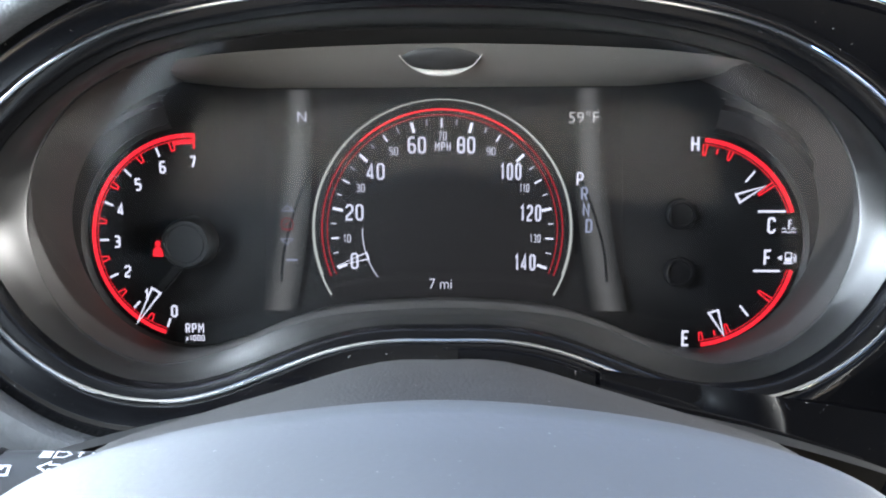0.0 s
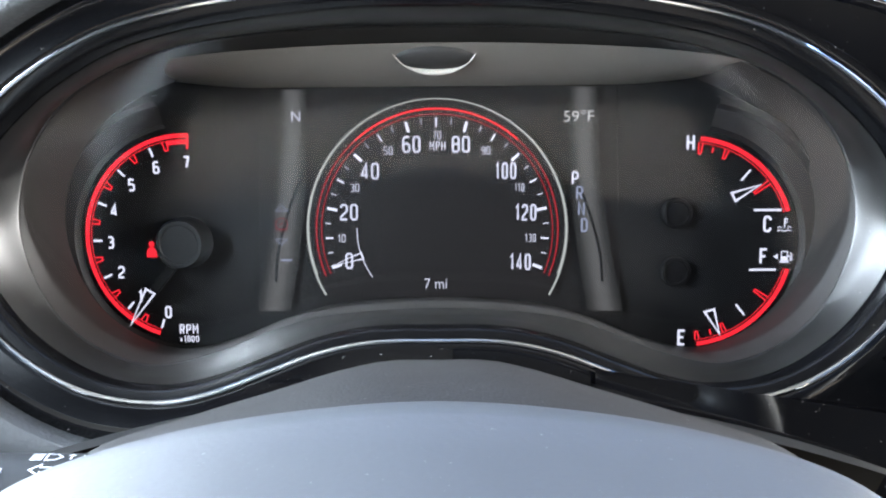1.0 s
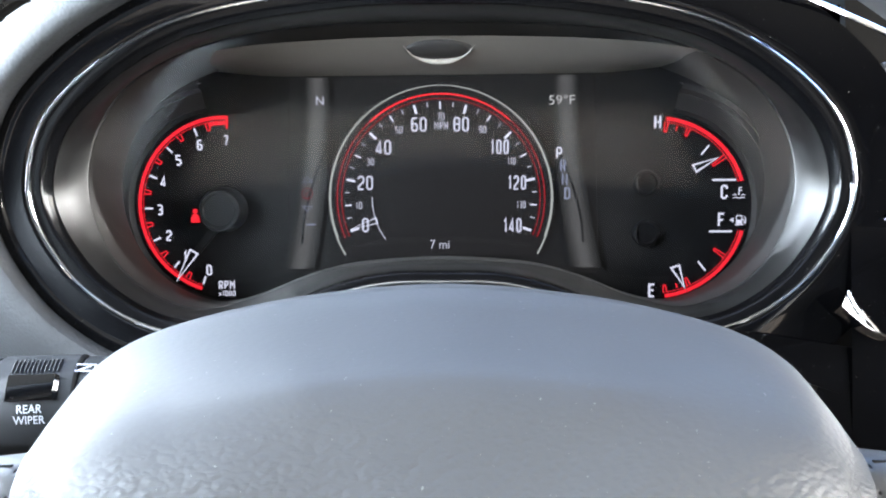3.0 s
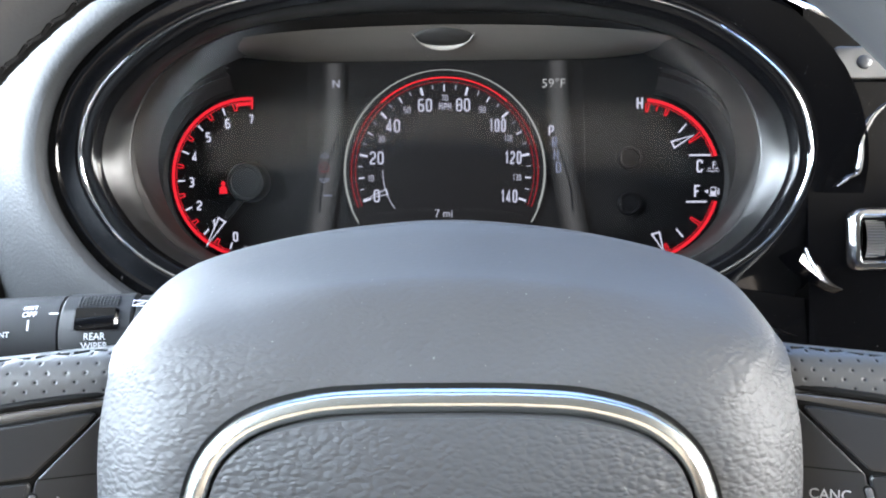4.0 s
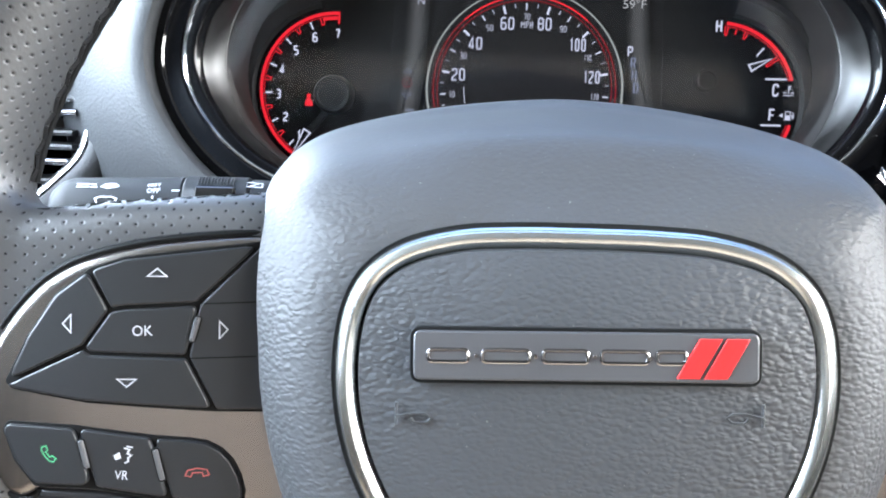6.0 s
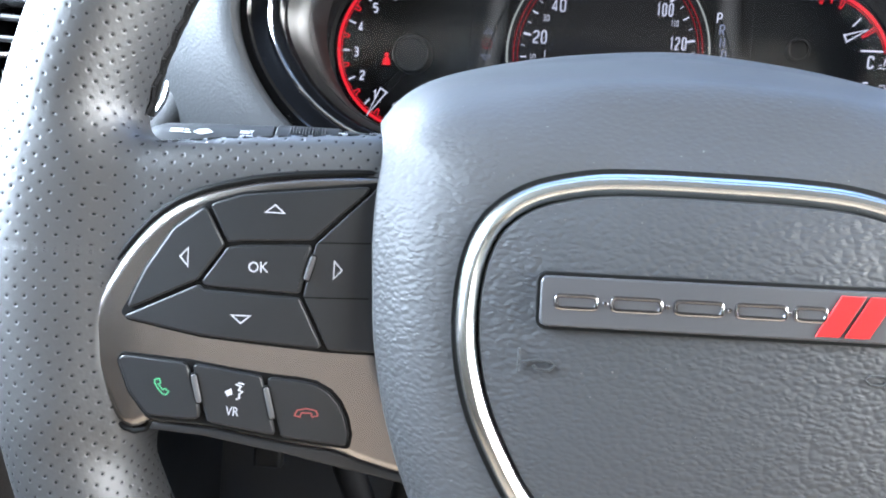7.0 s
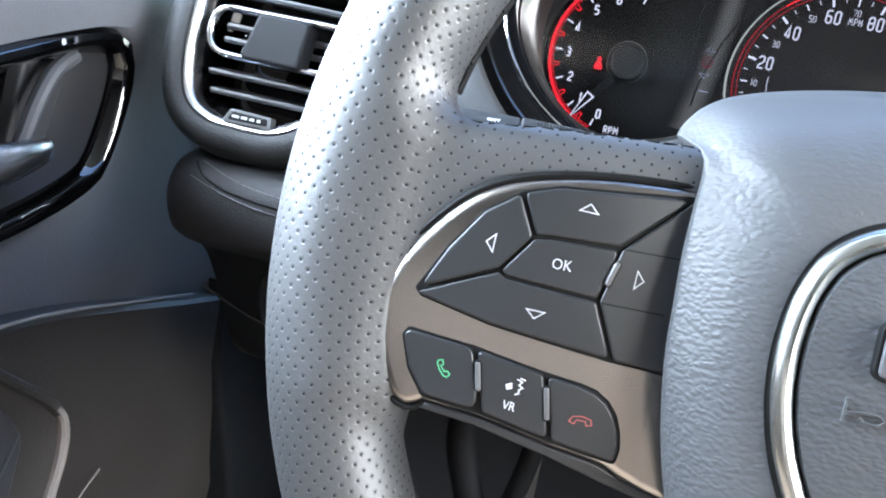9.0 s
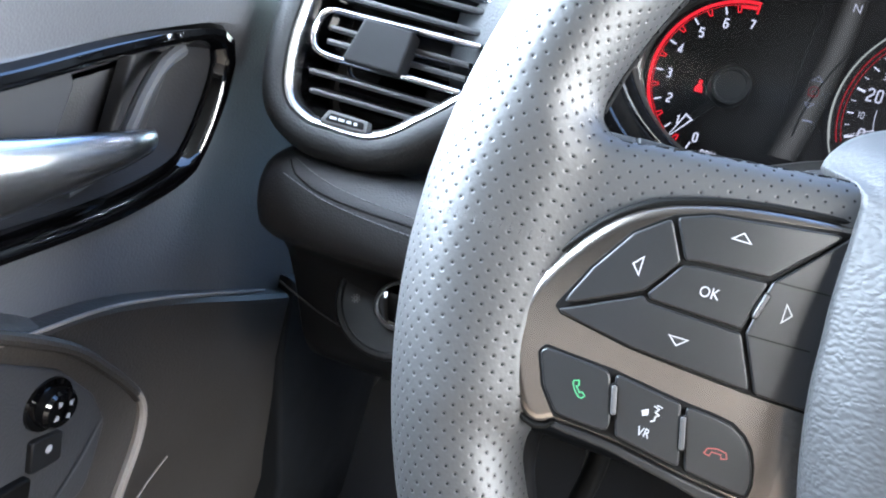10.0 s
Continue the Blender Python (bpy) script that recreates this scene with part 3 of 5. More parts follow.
def red_notch(c, a, r0=38.2, half=1.6):
    lines = [[(c[0] + 41.5 * math.cos(radians(a - half)), c[1] + 41.5 * math.sin(radians(a - half))), (c[0] + r0 * math.cos(radians(a - half * 0.6)), c[1] + r0 * math.sin(radians(a - half * 0.6))), (c[0] + r0 * math.cos(radians(a + half * 0.6)), c[1] + r0 * math.sin(radians(a + half * 0.6))), (c[0] + 41.5 * math.cos(radians(a + half)), c[1] + 41.5 * math.sin(radians(a + half)))]]
    return part("red_notch", strokes(lines, 0.6, on_face, 0.25), G_RED, cluster)


red_scale(TC, 88, 251.5, "tachometer_scale")
for v in (0.5, 1.5, 2.5, 3.5, 4.5, 5.5):
    red_notch(TC, TV(v))
part("redline_block", join(band(*TC, 39.6, 41.2, 89, 101, on_face, 0.25, 12), strokes([[(TC[0] + r * math.cos(radians(TV(7))), TC[1] + r * math.sin(radians(TV(7)))) for r in (37.6, 44.0)]], 1.0, on_face, 0.3)), G_RED, cluster, "red line mark near seven")
red_notch(TC, TV(6.42), 37.6)
for v in range(0, 7):
    a = radians(TV(v))
    part("rev_tick", strokes([[(TC[0] + r * math.cos(a), TC[1] + r * math.sin(a)) for r in (36.8, 40.8)]], 0.95, on_face, 0.3), G_WHITE, cluster)
for body, u, v in (("7", -105.6, 36.9), ("6", -118.4, 34.8), ("5", -129.2, 27.5), ("4", -137.2, 17.0), ("3", -139.4, 3.2), ("2", -135.4, -9.6), ("1", -127.6, -20.0), ("0", -115.9, -26.9)):
    part("numeral", squared(body, 5.4, shift(on_face, u, v), 0.54, 0.17), G_WHITE, cluster)
part("lettering", squared("RPM", 4.4, shift(on_face, -107.3, -34.4), 0.5, 0.15, 0.13), G_WHITE, cluster)
part("lettering", squared("x1000", 2.7, shift(on_face, -107.3, -38.6), 0.55, 0.16, 0.14), G_WHITE, cluster)


def needle(tip, a, b, name, label):
    return part(name, strokes([[tip, a, b, tip]], 0.95, on_face, 3.0), G_WHITE, cluster, label)


needle((-131.2, -31.7), (-124.1, -16.4), (-120.5, -18.6), "rev_needle", "white outlined tachometer needle near idle")
needle((132.0, 26.1), (120.6, 22.9), (122.3, 19.6), "temperature_needle", "white outlined temperature needle")
needle((117.5, -35.8), (111.1, -26.6), (115.0, -25.4), "fuel_needle", "white outlined fuel needle near empty")
red_scale(FC, 17.5, 84, "temperature_scale")
red_scale(FC, -83, -15, "fuel_scale")
for a, r0 in ((83.5, 37), (68, 37.5), (37, 34), (-35, 35), (-66, 37.5), (-82.5, 38)):
    red_notch(FC, a, r0, 1.2)
for a in (76, -74):
    part("red_dash", strokes([[(FC[0] + r * math.cos(radians(a)), FC[1] + r * math.sin(radians(a))) for r in (38.2, 40.5)]], 0.8, on_face, 0.25), G_RED, cluster)
for a in (50, -51):
    part("gauge_tick", strokes([[(FC[0] + r * math.cos(radians(a)), FC[1] + r * math.sin(radians(a))) for r in (33.5, 39.3)]], 0.9, on_face, 0.3), G_WHITE, cluster)
for v in (15.7, -9.2):
    part("gauge_tick", strokes([[(130.8 if v > 0 else 129.8, v), (142.2 if v > 0 else 140.8, v)]], 1.0, on_face, 0.3), G_WHITE, cluster)
for body, u, v in (("H", 104.2, 43.6), ("E", 102.6, -38.0), ("C", 136.6, 9.9), ("F", 135.6, -3.6)):
    part("lettering", squared(body, 6.9, shift(on_face, u, v), 0.5, 0.15), G_WHITE, cluster)
part("coolant_symbol", join(strokes([[(143.7, 8.2), (143.7, 12.3)], [(143.7, 12.0), (145.0, 12.0)], [(143.7, 10.6), (145.0, 10.6)]], 0.55, on_face, 0.3), strokes([[(140.8, 8.3), (141.7, 8.8), (142.6, 8.2)], [(144.8, 8.2), (145.7, 8.8), (146.6, 8.3)], [(140.8, 6.9), (142.2, 7.4), (143.7, 6.8), (145.2, 7.4), (146.6, 6.9)]], 0.42, on_face, 0.3)), G_WHITE, cluster)
part("fuel_symbol", join(fills([[(142.6, -5.6), (145.5, -5.6), (145.5, -3.6), (142.6, -3.6)], [(142.1, -6.3), (146.0, -6.3), (146.0, -5.7), (142.1, -5.7)], [(139.4, -3.7), (141.4, -2.5), (141.4, -4.9)]], on_face, 0.3), strokes([[(142.8, -3.6), (142.8, -1.6), (145.3, -1.6), (145.3, -3.6)], [(145.4, -3.4), (146.4, -3.6), (146.5, -5.2), (147.2, -5.2), (147.1, -2.8), (146.3, -2.0)]], 0.45, on_face, 0.32)), G_WHITE, cluster)
part("belt_warning", join(fills([circle(-121.9, 2.4, 1.25, k=14)[:-1], [(-124.2, -3.2), (-119.6, -3.2), (-119.9, -0.6), (-121.0, 1.0), (-122.9, 1.0), (-124.0, -0.6)]], on_face, 0.3)), G_RED, cluster, "glowing red seat belt warning lamp")


def stub(u, v, r, high, name, mat=HUBCAP_DARK):
    prof = [(r * 1.15, 1.9), (r * 1.1, -high * 0.8), (r, -high), (r * 0.85, -high), (r * 0.8, -high + 0.4), (0.02, -high + 0.2)]
    return part(name, loft([[on_face(u + q * math.cos(t), v + q * math.sin(t), d) for t in np.linspace(0, 2 * math.pi, 40, endpoint=False)] for q, d in prof], cap_b=True), mat, cluster, "round dark needle hub")


stub(-107.0, 3.0, 9.6, 9.0, "needle_hub", HUBCAP)
for v in (14.5, -10.0):
    stub(99.5, v, 5.6, 0.8, "needle_hub", HUB_BLACK)
    # Highlight modelled as a paler sliver along the hub's left edge.
    part("hub_glint", tube([on_face(99.5 + 5.5 * math.cos(radians(a)), v + 5.5 * math.sin(radians(a)), -1.0) for a in range(140, 225, 7)], lambda f: ring_profile(0.0001 + 0.0006 * math.sin(math.pi * f), 6)), HUBCAP_DARK, cluster, "grey sliver standing in for the glint on the hub's edge")
part("needle_arm", slab([(-112.5, -4.0), (-109.2, -6.0), (-119.5, -18.2), (-122.5, -16.0)], on_face, -2.0, 0.0, 0.4), HUBCAP, cluster, "dark needle arm")

def visor_point(u, f):
    """The sloping panel over the display: f runs from the display's top edge to the front ridge."""
    side = max(0.0, abs(u) - 76) / 50
    low = 67.4 + 5.5 * side ** 1.5
    high = 80.8 - 0.00042 * u * u - 3.0 * side ** 2
    sag = 1.6 * math.sin(math.pi * f)
    return on_face(u, low + (high - low) * f - sag, 1.0 - 27.5 * f)


part("visor", loft([[visor_point(u, f) for u in range(-124, 125, 4)] for f in (0.0, 0.04, 0.15, 0.3, 0.45, 0.6, 0.75, 0.9, 0.97, 1.0)], close=False), VISOR, cluster, "dark sloping visor over the display")


def on_visor(u, f, lift):
    return visor_point(u, f) + Vector((0, -lift * 0.5 * MM, -lift * 0.86 * MM))


dome = [[on_visor(15.5 * math.sqrt(max(0.0, 1 - k * k)) * math.cos(a), 0.74 + 0.2 * math.sqrt(max(0.0, 1 - k * k)) * math.sin(a), 2.6 * k) for a in np.linspace(0, 2 * math.pi, 36, endpoint=False)] for k in (0.0, 0.25, 0.5, 0.72, 0.88, 0.97)]
part("light_sensor", loft(dome, cap_b=True), SHROUD, cluster, "small dark sensor dome under the visor")
# The highlight on the dome's rim is put into this paler, tapering crescent.
part("sensor_glint_rim", tube([on_visor(u, f, 1.2) for u, f in curve_through([(-16.0, 0.86), (-12.5, 0.67), (-7, 0.54), (0, 0.50), (7, 0.54), (12.5, 0.67), (16.0, 0.86)], 36, False)], lambda f: ring_profile(0.00015 + 0.0013 * math.sin(math.pi * f) ** 1.6, 8)), GLINT, cluster, "pale crescent standing in for the highlight on the sensor's rim")

lens_outline = inset(INNER, -0.6)


def lens_point(x, z):
    return Vector((x * MM, (304 - 0.25 * z - 0.0003 * x * x) * MM, z * MM))


lens = part("lens", loft([[lens_point(x * f, 20 + (z - 20) * f) for x, z in lens_outline] for f in (1.0, 0.9, 0.8, 0.7, 0.6, 0.5, 0.4, 0.3, 0.2, 0.1, 0.02)], cap_b=True), LENS, cluster, "clear curved lens over the gauges")
lens.visible_shadow = False

# ---- cluster surround ----
surround = thing("cluster_surround", (0, 0.26, -0.07), "gloss black cluster hood with chrome line and satin silver inner bezel", "dashboard trim")
SIDE = np.clip((np.abs(OUTER[:, :1]) - 111) / 48, 0, 1) ** 1.3


def flared(d, more):
    """The surround's outline moved in by d, and by more than that at its two sides."""
    return inset(OUTER, d + more * SIDE)


part("silver_bezel", loft([in_space(INNER, 290, 0.02), in_space(inset(INNER, -0.5), 289.5, 0.02), in_space(flared(6.4, 1.6), 280, 0.06), in_space(flared(5.2, 1.4), 273.6, 0.10), in_space(flared(4.8, 1.4), 272.6, 0.10), in_space(flared(4.4, 1.4), 272.8, 0.10)]), SILVER, surround, "satin silver cone round the gauges")
part("inner_groove", loft([in_space(flared(4.5, 1.4), 274, 0.10), in_space(flared(4.1, 1.3), 266.6, 0.10), in_space(flared(3.8, 1.2), 265.8, 0.10), in_space(flared(3.4, 1.1), 265.3, 0.10), in_space(flared(3.0, 1.0), 265.1, 0.10), in_space(inset(OUTER, 0.3), 264.4, 0.10)]), LIP, surround, "gloss black inner lip")
part("chrome_line", tube(in_space(OUTER, 263.4, 0.10), ring_profile(0.0008, 8), True), CHROME, surround, "thin chrome line")
LEFT_HALF = list(range(78, N_RING)) + [0, 1]
RIGHT_HALF = list(range(0, 81))
part("gloss_frame", loft([[in_space(inset(OUTER, d), y, 0.10)[i] for i in LEFT_HALF] for d, y in ((0.2, 264.5), (-1.0, 263.5), (-1.8, 263.1), (-2.4, 262.9), (-8.4, 261.2), (-9.0, 260.9), (-9.5, 260.3), (-10.0, 260.0), (-10.5, 260.3), (-11.0, 261.4), (-12.0, 262.0), (-14.4, 262.2), (-15.4, 266.0))], close=False), PIANO, surround, "gloss black frame")
part("gloss_wing", loft([[in_space(inset(OUTER, d), y, lean)[i] for i in RIGHT_HALF] for d, y, lean in ((0.2, 264.5, 0.1), (-1.0, 263.5, 0.1), (-1.8, 263.0, 0.1), (-2.4, 262.8, 0.1), (-5.0, 262.6, 0.1), (-9.0, 262.5, 0.102), (-14.0, 262.4, 0.104), (-20.0, 262.3, 0.106), (-26.0, 262.2, 0.108))], close=False), PIANO, surround, "gloss black wing beside the gauges")

# ---- steering wheel ----
WC = -0.102


def nets(fn, lo, hi, h):
    """A closed surface where fn is zero, as vertices and quads (surface nets)."""
    ax = [np.arange(a, b, h) for a, b in zip(lo, hi)]
    g = np.stack(np.meshgrid(*ax, indexing="ij"), -1)
    val = fn(g[..., 0], g[..., 1], g[..., 2])
    neg = val < 0
    shape = tuple(s - 1 for s in val.shape)
    total, count = np.zeros(shape + (3,)), np.zeros(shape)
    corners = [(i, j, k) for i in (0, 1) for j in (0, 1) for k in (0, 1)]

    def cut(arr, c):
        return arr[tuple(slice(o, o + s) for o, s in zip(c, shape))]
    for a in corners:
        for axis in range(3):
            if a[axis]:
                continue
            b = tuple(1 if i == axis else o for i, o in enumerate(a))
            va, vb = cut(val, a), cut(val, b)
            hitm = (va < 0) != (vb < 0)
            t = np.where(hitm, va / np.where(hitm, va - vb, 1), 0)
            pos = np.zeros(shape + (3,))
            for i in range(3):
                pos[..., i] = a[i] + (t if i == axis else 0)
            total += np.where(hitm[..., None], pos, 0)
            count += hitm
    live = count > 0
    ids = np.full(shape, -1)
    ids[live] = np.arange(live.sum())
    verts = np.argwhere(live) + total[live] / count[live][:, None]
    verts = np.array(lo) + verts * h
    quads = []
    for axis in range(3):
        o1, o2 = [(1, 2), (2, 0), (0, 1)][axis]
        a = [slice(1, -1)] * 3
        a[axis] = slice(0, -1)
        b = list(a)
        b[axis] = slice(1, None)
        na, nb = neg[tuple(a)], neg[tuple(b)]
        for flip, m in ((False, na & ~nb), (True, ~na & nb)):
            w = np.argwhere(m)
            w[:, o1] += 1
            w[:, o2] += 1
            ring = []
            for d1, d2 in ((0, 0), (-1, 0), (-1, -1), (0, -1)):
                q = w.copy()
                q[:, o1] += d1
                q[:, o2] += d2
                ring.append(ids[q[:, 0], q[:, 1], q[:, 2]])
            q = np.stack(ring, 1)
            quads.append(q if not flip else q[:, ::-1])
    quads = np.concatenate(quads)
    for _ in range(2):
        e = h * 0.2
        v0 = fn(*verts.T)
        gr = np.stack([(fn(*(verts + np.eye(3)[i] * e).T) - v0) / e for i in range(3)], 1)
        verts = verts - gr * (v0 / np.maximum((gr ** 2).sum(1), 0.2))[:, None]
    return verts, quads


def outline_distance(x, z, poly):
    d = np.full(x.shape, 1e9)
    inside = np.zeros(x.shape, bool)
    m = len(poly)
    for i in range(m):
        (ax, az), (bx, bz) = poly[i], poly[(i + 1) % m]
        ex, ez = bx - ax, bz - az
        t = np.clip(((x - ax) * ex + (z - az) * ez) / (ex * ex + ez * ez), 0, 1)
        d = np.minimum(d, (x - ax - t * ex) ** 2 + (z - az - t * ez) ** 2)
        cross = ((az > z) != (bz > z)) & (x < ex * (z - az) / (ez if ez else 1e-9) + ax)
        inside ^= cross
    d = np.sqrt(d)
    return np.where(inside, -d, d)


SPOKE = [(0.070, -0.0630), (0.100, -0.0657), (0.128, -0.0684), (0.150, -0.0715), (0.168, -0.070), (0.170, -0.150), (0.152, -0.1530), (0.146, -0.148), (0.140, -0.138), (0.070, -0.140)]


UNDER_POD = [(0.060, -0.0750), (0.085, -0.0764), (0.105, -0.0784), (0.1205, -0.0812), (0.1341, -0.0858), (0.1445, -0.0934), (0.1543, -0.1064), (0.1594, -0.1189), (0.1586, -0.132), (0.153, -0.1445), (0.146, -0.152), (0.060, -0.165)]


def pod_plane(x, z):
    return 0.1131 - 0.1678 * abs(x) - 0.035 * z


def wheel_field(X, Y, Z):
    dz = Z - WC
    rho = np.sqrt(X ** 2 + dz ** 2)
    y0 = Y - 0.1058 + dz * 0.0174
    pa, pb = rho - 0.1777, y0
    k0 = np.sqrt((pa / 0.0182) ** 2 + (pb / 0.0205) ** 2)
    k1 = np.sqrt((pa / 0.0182 ** 2) ** 2 + (pb / 0.0205 ** 2) ** 2)
    ring = k0 * (k0 - 1) / np.maximum(k1, 1e-6)
    d2 = outline_distance(np.abs(X), Z, SPOKE)
    dd = Y - (0.1135 - 0.1678 * np.abs(X) - 0.035 * Z)
    dd = dd - 3.0 * np.maximum(0, 0.0842 - np.abs(X))
    dd = dd - 0.009 * np.clip((-0.003 - outline_distance(np.abs(X), Z, UNDER_POD)) / 0.004, 0, 1)
    r = 0.009
    wa, wb = d2 + r, np.abs(dd - 0.0132) - 0.0120 + r
    arm = np.minimum(np.maximum(wa, wb), 0) + np.sqrt(np.maximum(wa, 0) ** 2 + np.maximum(wb, 0) ** 2) - r
    k = 0.013
    h = np.clip(0.5 + 0.5 * (arm - ring) / k, 0, 1)
    return arm * (1 - h) + ring * h - k * h * (1 - h)


wheel = thing("steering_wheel", (0, 0.12, -0.30), "leather steering wheel with perforated rim and silver button spokes", "steering wheel")
wv, wq = nets(wheel_field, (-0.204, 0.068, -0.306), (0.206, 0.148, 0.104), 0.0023)
me = bpy.data.meshes.new("rim")
me.from_pydata((wv - np.array(origin(wheel))).tolist(), [], wq.tolist())
me.update()
mid = wv[wq].mean(1)
rho = np.hypot(wv[:, 0], wv[:, 2] - WC)
ang = np.arctan2(wv[:, 2] - WC, wv[:, 0])
tub = np.arctan2(wv[:, 1] - 0.1058, rho - 0.1777)
polar = np.stack([1.0 + ang * 0.178, tub * 0.019], 1)
flat = np.stack([wv[:, 0], wv[:, 2] * 1.0], 1)
use_flat = np.hypot(mid[:, 0], mid[:, 2] - WC) < 0.157
uv = np.where(np.repeat(use_flat, 4)[:, None], flat[wq.ravel()], polar[wq.ravel()])
wrap = uv.reshape(-1, 4, 2)
for axis, period in ((0, 2 * math.pi * 0.178), (1, 2 * math.pi * 0.019)):
    span = wrap[:, :, axis].max(1) - wrap[:, :, axis].min(1) > period / 2
    wrap[span, :, axis] = np.where(wrap[span, :, axis] < 0, wrap[span, :, axis] + period, wrap[span, :, axis])
me.uv_layers.new(name="UVMap").data.foreach_set("uv", wrap.reshape(-1).astype(np.float32))
me.materials.append(RIM_LEATHER)
me.polygons.foreach_set("use_smooth", np.ones(len(wq), bool))
rim = new("rim", me)
rim.parent = wheel
tagged(rim, "black perforated leather rim with a glossy worn sheen")


def stitch_run(points, step=0.0042, length=0.0034, r=0.0004, slant=0.0004):
    bms = []
    pts = curve_through(points, max(4, int(np.linalg.norm(np.diff(np.array(points), axis=0), axis=1).sum() / step)), False)
    for i, (a, b) in enumerate(zip(pts, pts[1:])):
        d = Vector(b - a).normalized() * length
        off = Vector((0, slant if i % 2 else -slant, 0))
        m = Vector((a + b) / 2)
        bms.append(tube([m - d * 0.5 - off, m - d * 0.25 - off * 0.6, m + d * 0.25 + off * 0.6, m + d * 0.5 + off], ring_profile(r, 5), up=(0.3, 1, 0.2)))
    return join(*bms)


def surface(a_deg, b_deg):
    """Point on the rim's skin, marched out from the rim's core at ring angle a and tube angle b."""
    a, b = radians(a_deg), radians(b_deg)
    r = 0.010
    while r < 0.06:
        q = 0.1777 + r * math.cos(b)
        p = (q * math.cos(a), 0.1058 + r * math.sin(b) - q * math.sin(a) * 0.0174, WC + q * math.sin(a))
        if wheel_field(*[np.array([v]) for v in p])[0] > 0:
            break
        r += 0.0003
    return p


for b_ in (161, 172):
    part("stitching", stitch_run([surface(a, b_) for a in range(96, 171, 5)], 0.0040, 0.0036, 0.0007, 0.0007), THREAD, rim, "black thread along the inner seam")
part("seam_crease", tube(curve_through([surface(a, 164) for a in range(96, 171, 5)], 90, False), ring_profile(0.0012, 8)), GAP, rim, "dark crease between the seams")
for a_ in (140.5, 143.0):
    part("cross_seam", tube(curve_through([surface(a_, b) for b in range(150, 331, 12)], 40, False), ring_profile(0.0007, 6)), GAP, rim, "dark seam where smooth leather meets perforated leather")
part("stitching", stitch_run([surface(a, 165) for a in range(206, 262, 6)]), THREAD, rim, "black thread along the inner seam")

seam = []
for sx in np.linspace(0.148, 0.088, 12):
    sy = 0.1135 - 0.1678 * sx + 0.0026 + 0.007 + 0.0
    sz = -0.080
    while sz < -0.05 and wheel_field(np.array([-sx]), np.array([sy]), np.array([sz]))[0] < 0:
        sz += 0.0003
    seam.append((-sx, sy, sz - 0.0003))
for sg in (1, -1):
    part("stitching", stitch_run([(x * sg, y, z) for x, y, z in seam]), THREAD, rim, "black thread along the spoke seam")

# airbag cover
E_HALF = [(0, -29.6, 146), (30, -31.8, 146), (55, -36.2, 145), (75, -42.3, 142), (85.5, -49.5, 137), (91.0, -58.5, 130.5), (89.6, -62.0, 119), (86.6, -66.0, 104.5), (85.6, -71.5, 100.5), (86.2, -83, 97.4), (86.2, -95, 96.5), (85.4, -107, 96.3), (84.6, -118, 96.5), (82.3, -132, 97.2), (78.8, -146, 98.5), (74, -160, 100), (63, -186, 104), (42, -204, 109), (0, -211, 111)]
T_HALF = [(0, -72.0), (18, -72.2), (33, -73.4), (47, -77.4), (56.4, -84.6), (61.2, -94.5), (62.9, -107), (62.1, -120), (58.8, -133), (53, -145.5), (45, -158), (33, -169), (18, -174.5), (0, -176)]
HUB_MID = np.array([0.0, -112.0])
NA = 240


def polar_ring(half, n=NA):
    full = np.array(half + [(-p[0], *p[1:]) for p in half[-2:0:-1]], float)
    c = curve_through([tuple(p) for p in full], 1200)
    a = np.arctan2(c[:, 1] - HUB_MID[1], c[:, 0] - HUB_MID[0])
    o = np.argsort(a)
    c, a = c[o], a[o]
    want = np.linspace(-math.pi, math.pi, n, endpoint=False)
    return np.stack([np.interp(want, a, c[:, k], period=2 * math.pi) for k in range(c.shape[1])], 1)


EDGE = polar_ring(E_HALF)
TRIM = polar_ring(T_HALF)
TRIM_IN = inset(TRIM, 6.6)


def trim_y(z):
    return 86.0 + 0.02 * (z + 110) + 3.0 * max(0, (z + 95) / 25) ** 2


RISE = EDGE[:, 2] - np.array([trim_y(t[1]) for t in TRIM])
LOW_RISE = np.min([np.roll(RISE, k) for k in range(-10, 11)], axis=0)
SOFT_RISE = sum(np.roll(LOW_RISE, k) * math.exp(-(k / 15) ** 2) for k in range(-36, 37)) / sum(math.exp(-(k / 15) ** 2) for k in range(-36, 37))


def hub_ring(s):
    out = []
    w = min(1.0, max(0.0, (s - 0.35) / 0.64)) ** 2.2
    for e, t, soft in zip(EDGE, TRIM, SOFT_RISE):
        x, z = t + (e[:2] - t) * s
        ty = trim_y(t[1])
        rise = soft + (e[2] - ty - soft) * w
        p = 1.85 + 0.35 * min(1.0, max(0.0, (30 - soft) / 15))
        high = min(1.0, max(0.0, (soft - 34) / 16))
        fold = max(0.42 * s, 0.42 * s + 1.55 * (s - 0.60)) if s < 0.97 else 1.0 - 1.93 * (1.0 - s)
        near = 0.25 * math.exp(-((s - 0.60) / 0.07) ** 2) * 0.12
        out.append(Vector((x * MM, (ty + rise * ((1 - high) * s ** p + high * (fold + near))) * MM, z * MM)))
    return out


